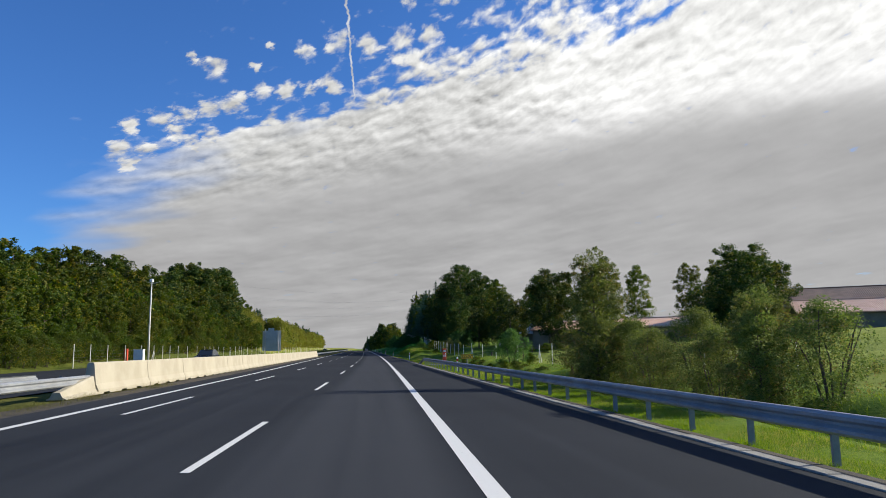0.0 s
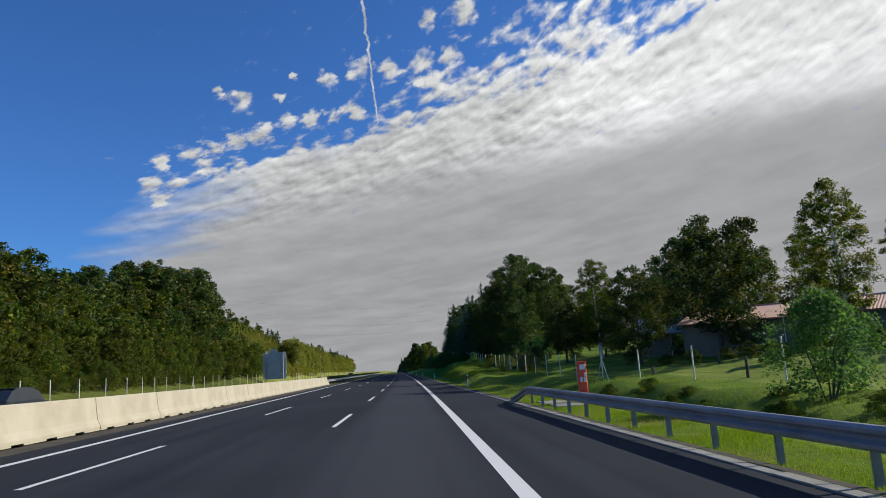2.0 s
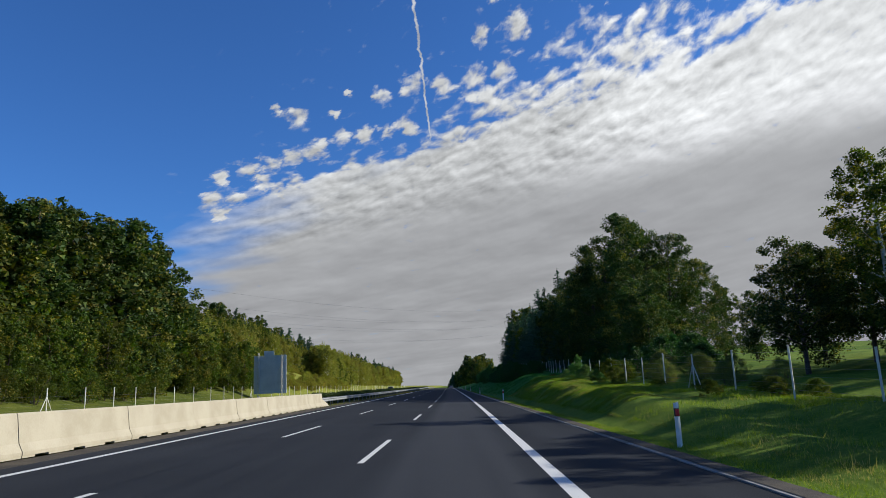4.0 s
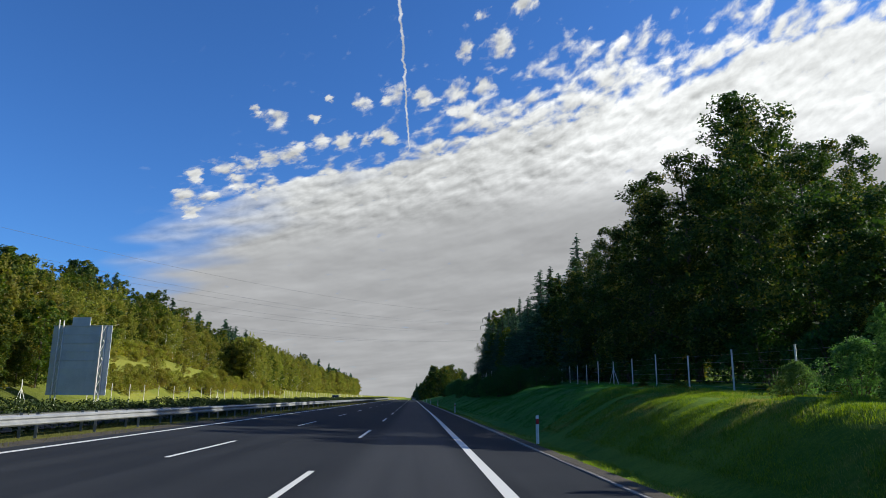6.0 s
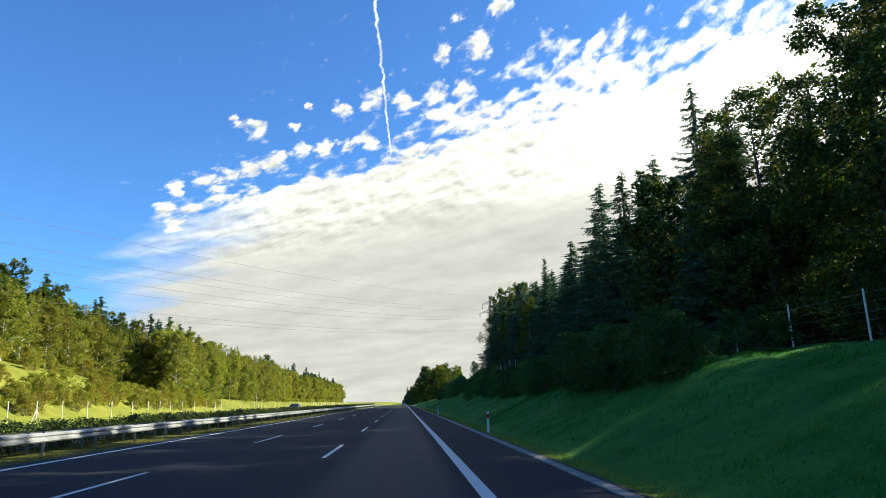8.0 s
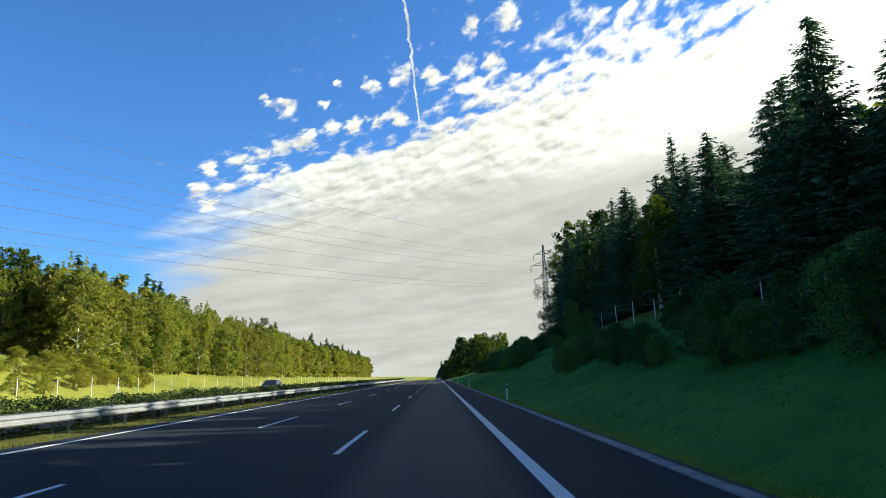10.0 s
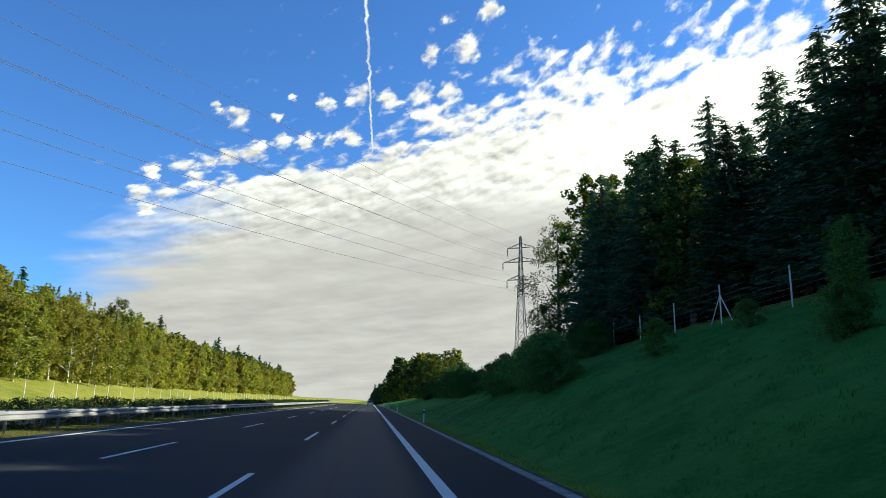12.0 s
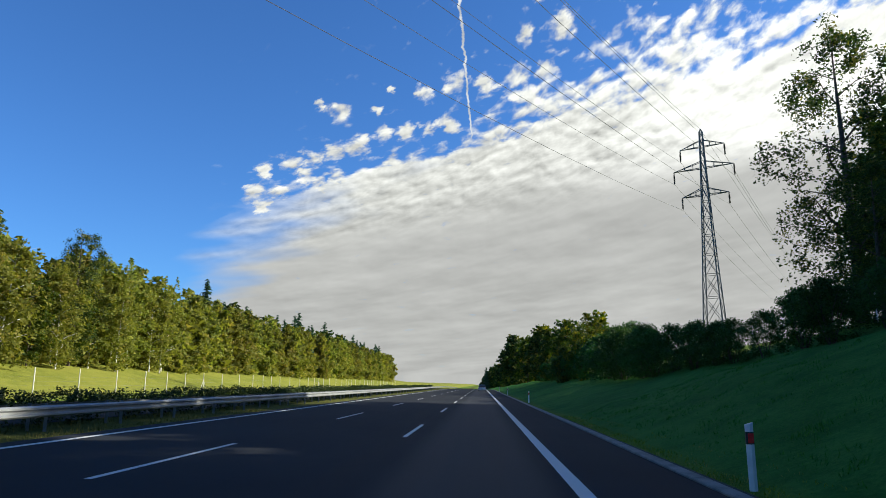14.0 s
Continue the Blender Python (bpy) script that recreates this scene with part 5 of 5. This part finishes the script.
while y < 312:
    for x in (19.8 + RND.uniform(-0.8, 0.8), 24.0 + RND.uniform(-1, 1)):
        yy = y + RND.uniform(-1.2, 1.2)
        top = float(np.interp(yy, WOOD_Y, WOOD_TOP)) * RND.choice((0.70, 0.80, 0.9, 0.96, 1.0))
        if k % 9 == 4 and not 243 < yy < 278:
            plant("oak_b", x, yy, top * 0.85 / 20, "dark broadleaf tree among the spruces", "tree", RIGHT_WOOD)
        else:
            s = RND.uniform(1.0, 1.28)
            plant("spruce_a" if k % 2 else "spruce_b", x, yy, s, "tall dark spruce at the wood's edge", "spruce", RIGHT_WOOD, squash=top / (21.0 * s))
        k += 1
    y += 4.2
# back rows, mostly unseen behind the front trees: added to shade bank and road
for x0, ya, part_of_top in ((29.5, 205, 0.9), (35.0, 212, 0.95), (41.0, 226, 1.0)):
    for y in np.arange(ya, 345, 5.6):
        top = float(np.interp(y, WOOD_Y, WOOD_TOP)) * part_of_top * RND.uniform(0.85, 1.1)
        plant("spruce_far", x0 + RND.uniform(-1.5, 1.5), y, top / 17, "mostly hidden dark spruce deep in the wood, added for shade", "spruce", RIGHT_WOOD)
# likewise a hidden broadleaf row that lengthens the wood's shadow
for y in np.arange(206, 350, 6.0):
    plant("oak_far", 32.0 + RND.uniform(-1.5, 1.5), y, RND.uniform(0.85, 1.0), "mostly hidden dark broadleaf tree deep in the wood, added for shade", "tree", RIGHT_WOOD)
for k in range(46):
    plant("dark_shrub", (19.5 if k < 13 else 22.0) + RND.uniform(-0.8, 4.5), 152 + k * 3.6, RND.uniform(0.7, 1.15), "dark undergrowth below the wood's trees", "shrub", "undergrowth of the wood")
plant("spruce_a", 20.2, 209.6, 0.84, "tall pointed spruce at the wood's edge", "spruce", RIGHT_WOOD)
plant("spruce_a", 22.2, 268.6, 0.70, "tall pointed spruce at the wood's edge", "spruce", RIGHT_WOOD)
plant("bright", 23.8, 321.2, 1.11, "bright yellow-green broadleaf tree at the end of the wood", "tree", "")
# hidden trees added behind the bright and airy ones to shade the road
for x, y, s in ((30, 326, 0.95), (30.5, 333, 0.95), (32, 340, 0.95), (34, 347, 0.95), (27, 322, 0.95), (27, 314, 1.0), (36, 354, 0.9), (38, 332, 1.05), (38, 345, 1.05)):
    plant("oak_b", x, y, s, "dark tree hidden behind the airy tree, added for shade", "tree", RIGHT_WOOD)
plant("airy", 24.4, 338.0, 1.06, "airy thin-leaved tree with bare twigs", "tree", "")
for x, y, s in ((19.8, 324, 0.8), (20.5, 330, 0.75), (18.6, 334, 0.7), (21.5, 337, 0.75), (17.8, 328.5, 0.6), (24, 328, 0.8)):
    plant("dark_shrub", x, y, s, "dense dark bush below the airy tree", "shrub", "bushes of the bank hedge")
plant("airy", 19.5, 327.0, 0.42, "airy thin-leaved young tree", "tree", "")
# low trees behind the fence that shade the bank
for x, y, s in ((19.4, 152.5, 0.56), (19.8, 156, 0.8)):
    plant("oak_c", x, y, s, "low dark broadleaf tree before the wood", "tree", RIGHT_WOOD)
for k in range(11):
    plant("dark_shrub", 17.6 + RND.uniform(-0.8, 2.5), 133 + k * 2.3, RND.uniform(0.55, 0.85), "dark undergrowth below the wood's trees", "shrub", "undergrowth of the wood")
# bushes on the right bank
for x, y, s in ((9.5, 140.6, 0.38), (10.1, 139.2, 0.34), (9.2, 142.4, 0.27), (10.6, 137.6, 0.26), (10.2, 134.4, 0.2)):
    plant("green_bush", x, y, s, "sunlit leafy green bush on the crest of the bank", "shrub", "bushes on the bank")
plant("sapling_green", 9.7, 139.8, 0.38, "slim sunlit sapling among the bushes", "young tree", "young trees on the bank")
for x, y, s in ((11.2, 134, 0.4), (11.8, 138, 0.55), (12.6, 136, 0.45), (13.4, 140, 0.5), (12.2, 143, 0.45), (14.5, 137, 0.42)):
    plant("oak_shrub", x, y, s, "dark green bush on the bank by the fence", "shrub", "bushes on the bank")
for x, y, s in ((13.6, 131.5, 0.62), (14.8, 134.5, 0.72), (12.6, 127.0, 0.5), (13.8, 124.0, 0.55), (15.4, 128.5, 0.6), (14.2, 120.5, 0.5), (12.4, 117.0, 0.42), (13.4, 113.5, 0.45)):
    plant("shrub_a" if RND.random() < 0.5 else "shrub_b", x, y, s, "leafy light green bush by the fence", "shrub", "bushes on the bank")
for k in range(26):
    plant("weeds", 11.2 + RND.uniform(-1.6, 3.0), 108 + k * 2.0, RND.uniform(0.16, 0.34), "rough weeds below the game fence", "weeds", "weeds below the game fence", squash=0.7)
for k in range(30):
    plant("bank_shrub" if k < 12 or k % 2 else "green_bush", 9.7 + RND.uniform(-0.5, 1.1), 190.5 + k * 2.15, RND.uniform(0.55, 0.85) if k < 12 else RND.uniform(0.28, 0.62), "dark dense bush on the shaded bank", "shrub", "bushes on the bank")
for k in range(20):
    plant("dark_shrub", 13.0 + RND.uniform(-1.2, 1.4), 192 + k * 3.0, RND.uniform(0.4, 0.62), "dark dense bush on the shaded bank", "shrub", "bushes on the bank")
for k in range(13):
    plant("green_bush", 9.4 + RND.uniform(-0.7, 1.6), 284.0 + k * 1.5, RND.uniform(0.55, 0.85), "dark dense bush on the shaded bank", "shrub", "bushes on the bank")
plant("birch_a", 18.4, 264.0, 0.72, "slender pale-trunked birch before the dark wood", "birch", "")
for x, y, s in ((9.7, 256.2, 0.74), (11.7, 266.3, 0.5), (13.6, 269.0, 0.46), (12.4, 262.0, 0.3)):
    plant("sapling_green", x, y, s, "young tree on the grassy bank", "young tree", "young trees on the bank")
for x, y, s in ((8.3, 252.4, 0.42), (9.6, 253.6, 0.5), (8.9, 257.4, 0.42), (10.8, 257.6, 0.5), (10.6, 254.6, 0.45), (11.4, 266.2, 0.36), (12.6, 280, 0.4), (13.5, 274, 0.3)):
    plant("green_bush", x, y, s, "leafy green bush on the grassy bank", "shrub", "bushes on the bank")
for k in range(66):
    y = 296 + k * 2.4
    x = 15.0 - 2.0 * math.exp(-((y - 345) / 25) ** 2) + RND.uniform(-0.7, 1.5)
    plant("bank_shrub" if k < 30 else "dark_shrub", x, y, float(np.interp(y, (300, 330, 345, 365, 400, 450), (0.62, 0.66, 1.0, 1.22, 1.2, 1.0))) * RND.uniform(0.8, 1.1), "dark bush of the hedge below the pylon", "shrub", "bushes of the bank hedge")
for x, y, s, kind in ((13.6, 386, 0.5, "mixed_a"), (16.5, 396, 0.62, "mixed_b"), (15.0, 408, 0.66, "mixed_a"), (19, 402, 0.7, "mixed_far"), (12.6, 398, 0.42, "oak_far")):
    plant(kind, x, y, s, "sunlit rounded tree beyond the hedge", "tree", "trees beyond the hedge")
for k in range(30):
    plant("mixed_far" if k % 3 == 1 else "oak_far", 15.5 + RND.uniform(-1.5, 6) + 0.05 * k, 416 + k * 14, (0.72 + 0.7 * min(k, 12) / 12) * RND.uniform(0.85, 1.1), "distant broadleaf tree beside the road", "tree", "distant trees along the road")
for k in range(26):
    x = 1.5 + 2.3 * k + RND.uniform(-1.5, 1.5)
    plant("spruce_far" if k % 4 == 2 else "oak_far", x, 985 + RND.uniform(-30, 60), RND.uniform(0.85, 1.1) * (0.5 + 1.1 * min(1.0, max(0.0, x / 8.0))), "hazy distant tree of the wood closing the road", "tree", "distant wood closing the road")

# left wood: undergrowth, bushy edge and taller trees behind
for x0, lo, hi, step in ((-30.4, 0.55, 0.95, 2.3), (-33.2, 0.85, 1.15, 2.9)):
    y = 34.0
    while y < 186:
        plant("young_mid" if x0 < -32 else "young_c", x0 + RND.uniform(-1.3, 0.9), y, RND.uniform(lo, hi), "bushy young tree at the foot of the wood", "young tree", LEFT_WOOD)
        y += step
for k in range(26):
    plant("oak_shrub", -27.8 + RND.uniform(-0.9, 0.5), 29 + k * 2.1, RND.uniform(0.55, 0.85), "leafy dark green bush in front of the wood", "shrub", "bushes at the foot of the wood")
for k in range(40):
    plant("oak_shrub", -29.6 + RND.uniform(-0.9, 0.4), 30 + k * 3.1, RND.uniform(0.5, 0.9), "low olive bush along the foot of the wood", "shrub", "bushes at the foot of the wood")
CANOPY_Y, CANOPY_TOP = (30, 67, 87, 108, 118, 134, 139, 162, 165, 173, 179, 190, 200), (9.8, 10.5, 12.4, 12.9, 12.8, 12.9, 16.2, 16.4, 8.6, 8.6, 8.8, 8.8, 8.5)
y = 30.0
while y < 200:
    top = float(np.interp(y, CANOPY_Y, CANOPY_TOP))
    for x0, share in ((-36.0, 1.0), (-39.5, 1.04)):
        yy = y + RND.uniform(-0.8, 0.8)
        kind = ("oak_b", "oak_a")[RND.randrange(2)] if 138 < yy < 163 or (yy < 163 and RND.random() < 0.45) else ("mixed_a", "mixed_b")[RND.randrange(2)]
        s = top * share * RND.uniform(0.86, 1.04) / (20.0 if kind[0] == "o" else 15.0)
        plant(kind, x0 + RND.uniform(-0.9, 0.9) + (2.2 if 138 < yy < 163 else 0.0), yy, s * 1.12, "dark green tree of the wood", "tree", LEFT_WOOD, squash=0.9)
    y += 3.3
for y in np.arange(158, 200, 3.0):
    plant(("young_a", "young_b")[RND.randrange(2)], -33.0 + RND.uniform(-1, 1), y, RND.uniform(0.75, 0.95), "slender young tree at the wood's edge", "young tree", LEFT_WOOD)
# clearing with young bushes, the wood set back
for k in range(84):
    plant("shrub_far", -28.2 - RND.random() * 3.6, 192 + k * 1.05 + RND.random(), RND.uniform(0.36, 0.72), "sunlit yellow-green bush behind the fence", "shrub", "bushes on the clearing")
for k in range(34):
    plant("shrub_far", -31 - RND.random() * 8, 196 + RND.random() * 78, RND.uniform(0.22, 0.5), "sunlit yellow-green bush on the clearing", "shrub", "bushes on the clearing")
for k in range(26):
    plant("shrub_far", -38.5 - RND.random() * 3, 190 + RND.random() * 90, RND.uniform(0.5, 0.9), "sunlit yellow-green bush below the wood", "shrub", "bushes on the clearing")
y = 188.0
while y < 300:
    plant(("young_a", "young_b", "young_c")[RND.randrange(3)], -42.0 + RND.uniform(-1.2, 1.2), y, RND.uniform(0.72, 0.98), "slender tree at the back of the clearing", "tree", LEFT_WOOD)
    plant(("young_mid", "mixed_b", "mixed_a")[RND.randrange(3)], -45 + RND.uniform(-1.2, 1.2), y + 1.3, RND.uniform(0.62, 0.74), "tree at the back of the clearing", "tree", LEFT_WOOD)
    plant(("mixed_a", "oak_b", "mixed_b")[RND.randrange(3)], -49 + RND.uniform(-1.5, 1.5), y + 2, RND.uniform(0.56, 0.68), "dark tree at the back of the clearing", "tree", LEFT_WOOD)
    y += 2.8
for x, y, s in ((-47, 232, 0.72), (-48, 262, 0.78), (-47, 276, 0.74), (-48, 279, 0.8), (-46, 247, 0.66), (-47, 299, 0.82), (-46, 302, 0.76), (-47.5, 304, 0.8), (-45, 290, 0.66), (-46, 318, 0.66), (-46, 326, 0.7)):
    plant("spruce_far", x, y, s, "dark pointed spruce above the wood", "spruce", LEFT_WOOD)
# young birches above the grass slope
y = 276.0
while y < 562:
    near = y < 370
    plant(("young_a", "young_b", "young_a", "young_b", "young_c")[RND.randrange(5)] if near else "young_far", -35.0 + RND.uniform(-1.2, 1.0), y, RND.uniform(0.85, 1.1), "slender yellow-green young birch on the slope", "young tree", LEFT_WOOD)
    if y < 420:
        plant("young_far", -38.0 + RND.uniform(-1, 1), y + 1, RND.uniform(0.95, 1.2), "slender yellow-green young birch on the slope", "young tree", LEFT_WOOD)
    else:
        plant("spruce_far" if RND.random() < 0.4 else "mixed_far", -37.0 + RND.uniform(-1, 1), y + 1, RND.uniform(0.58, 0.74), "dark green tree at the far end of the slope", "tree", LEFT_WOOD)
    y += 2.3 if near else 4.0
plant("airy", -36.4, 352.5, 0.62, "thin nearly bare tree above the young birches", "tree", LEFT_WOOD)
for x, y, s in ((-51, 337, 0.95), (-54, 341, 0.85), (-58, 350, 1.05), (-65, 364, 1.25), (-60, 372, 1.0)):
    plant("spruce_far", x, y, s, "dark spruce rising behind the birches", "spruce", LEFT_WOOD)
for k in range(13):
    plant("spruce_far", -44 - RND.random() * 8, 300 + k * 22 + RND.random() * 14, RND.uniform(0.56, 0.76), "dark spruce of the far wood", "spruce", LEFT_WOOD)
for k in range(22):
    plant("spruce_far" if k % 3 else "oak_far", -41 - RND.random() * 6, 398 + k * 6.2 + RND.uniform(-3, 3), RND.uniform(0.6, 0.86), "dark spruce standing above the birches", "spruce", LEFT_WOOD)
for kind in MASTERS:
    for o in (*MASTERS[kind].children_recursive, MASTERS[kind]):
        bpy.data.objects.remove(o)


def build_hedge():
    """Low dark shrubs in the median behind the rail."""
    rng = np.random.default_rng(77)
    n = 15000
    y = 146 + 330 * rng.random(n)
    x = -13.0 + rng.normal(size=n) * 0.28
    gap = np.sin(y * 0.19) + 0.6 * np.sin(y * 0.53 + 1)
    keep = gap > -1.5
    x, y = x[keep], y[keep]
    h = 0.98 + 0.05 * np.sin(y * 0.31) + 0.05 * np.sin(y * 0.9) + 0.05 * np.sin(y * 2.3)
    z = ground_z(x, y) + rng.random(len(x)) ** 0.6 * h + 0.05
    q = leaf_quads(rng, np.stack([x, y, z], -1), np.full(len(x), 0.2), 14, 0.055)
    ob = quads("hedge", q, L_HEDGE, per=3)
    tagged(ob, "low dark hedge of shrubs in the median", "hedge", kind="stuff")


def build_grass():
    rng = np.random.default_rng(5)
    green, dry, bank = [], [], []
    for n, xa, xb, ya, yb, ha, hb in ((170000, 3.92, 5.7, 3, 75, 0.03, 0.10), (70000, 4.12, 5.6, 75, 150, 0.03, 0.09), (26000, 4.2, 5.4, 150, 330, 0.04, 0.10), (46000, 5.4, 12.5, 6, 110, 0.05, 0.20), (210000, 5.31, 9.5, 112, 156, 0.03, 0.09), (40000, 9.5, 13.0, 104, 156, 0.05, 0.16), (90000, 4.9, 13.0, 150, 215, 0.04, 0.12), (40000, 4.9, 12.5, 215, 330, 0.04, 0.12),
                                       (9000, -11.3, -10.35, 138, 330, 0.06, 0.2), (7000, -11.3, -10.5, -10, 32, 0.08, 0.22), (9000, -13.6, -12.2, 138, 330, 0.08, 0.25), (5000, -36, -26, 190, 340, 0.08, 0.2)):
        x, y = rng.uniform(xa, xb, n), rng.uniform(ya, yb, n)
        if xa in (4.9, 5.31):       # tussocks on the bank
            k = np.repeat(np.arange(n // 10), 10)
            x, y = x[k] + rng.normal(size=n) * 0.10, y[k] + rng.normal(size=n) * 0.10
        clump = np.array([noise.noise((a * 0.7, b * 0.7, 9.0)) for a, b in zip(x, y)])
        h = rng.uniform(ha, hb, n) * (1 + 0.9 * clump)
        z = ground_z(x, y) + relief(x, y) - 0.02
        az, lean = rng.random(n) * 6.283, rng.normal(size=(n, 2)) * 0.35
        wd = rng.uniform(0.0025, 0.006, n) * (1 + y / 200)
        dx, dy = np.cos(az) * wd, np.sin(az) * wd
        a = np.stack([x - dx, y - dy, z], -1)
        b = np.stack([x + dx, y + dy, z], -1)
        c = np.stack([x + lean[:, 0] * h, y + lean[:, 1] * h, z + np.maximum(h, 0.04)], -1)
        (bank if xa == 4.9 else dry if xa < -9 and xb > -15 else green).append(np.stack([a, b, c], 1))
    tagged(quads("grass", np.concatenate(green), L_GRASS, per=3), "green grass blades on verges and banks", "grass", kind="stuff")
    tagged(quads("bank_grass", np.concatenate(bank), L_BANK, per=3), "lush green grass tussocks on the shaded bank", "grass", kind="stuff")
    tagged(quads("median_grass", np.concatenate(dry), L_DRY, per=3), "dry olive grass in the median strip", "grass", kind="stuff")


build_hedge()
build_grass()
build_kerb()
tagged(strip("verge", lambda y: kerb_x(y) + float(np.interp(y, (70, 80, 150, 165), (0.24, 0.09, 0.09, 0.24))),
             lambda y: kerb_x(y) + float(np.interp(y, (70, 80, 150, 170), (0.40, 0.50, 0.50, 0.36))), -30, 330, 1.0, 0.038, M_SOIL),
       "dark bare soil strip between kerb and grass", "verge", kind="structure")
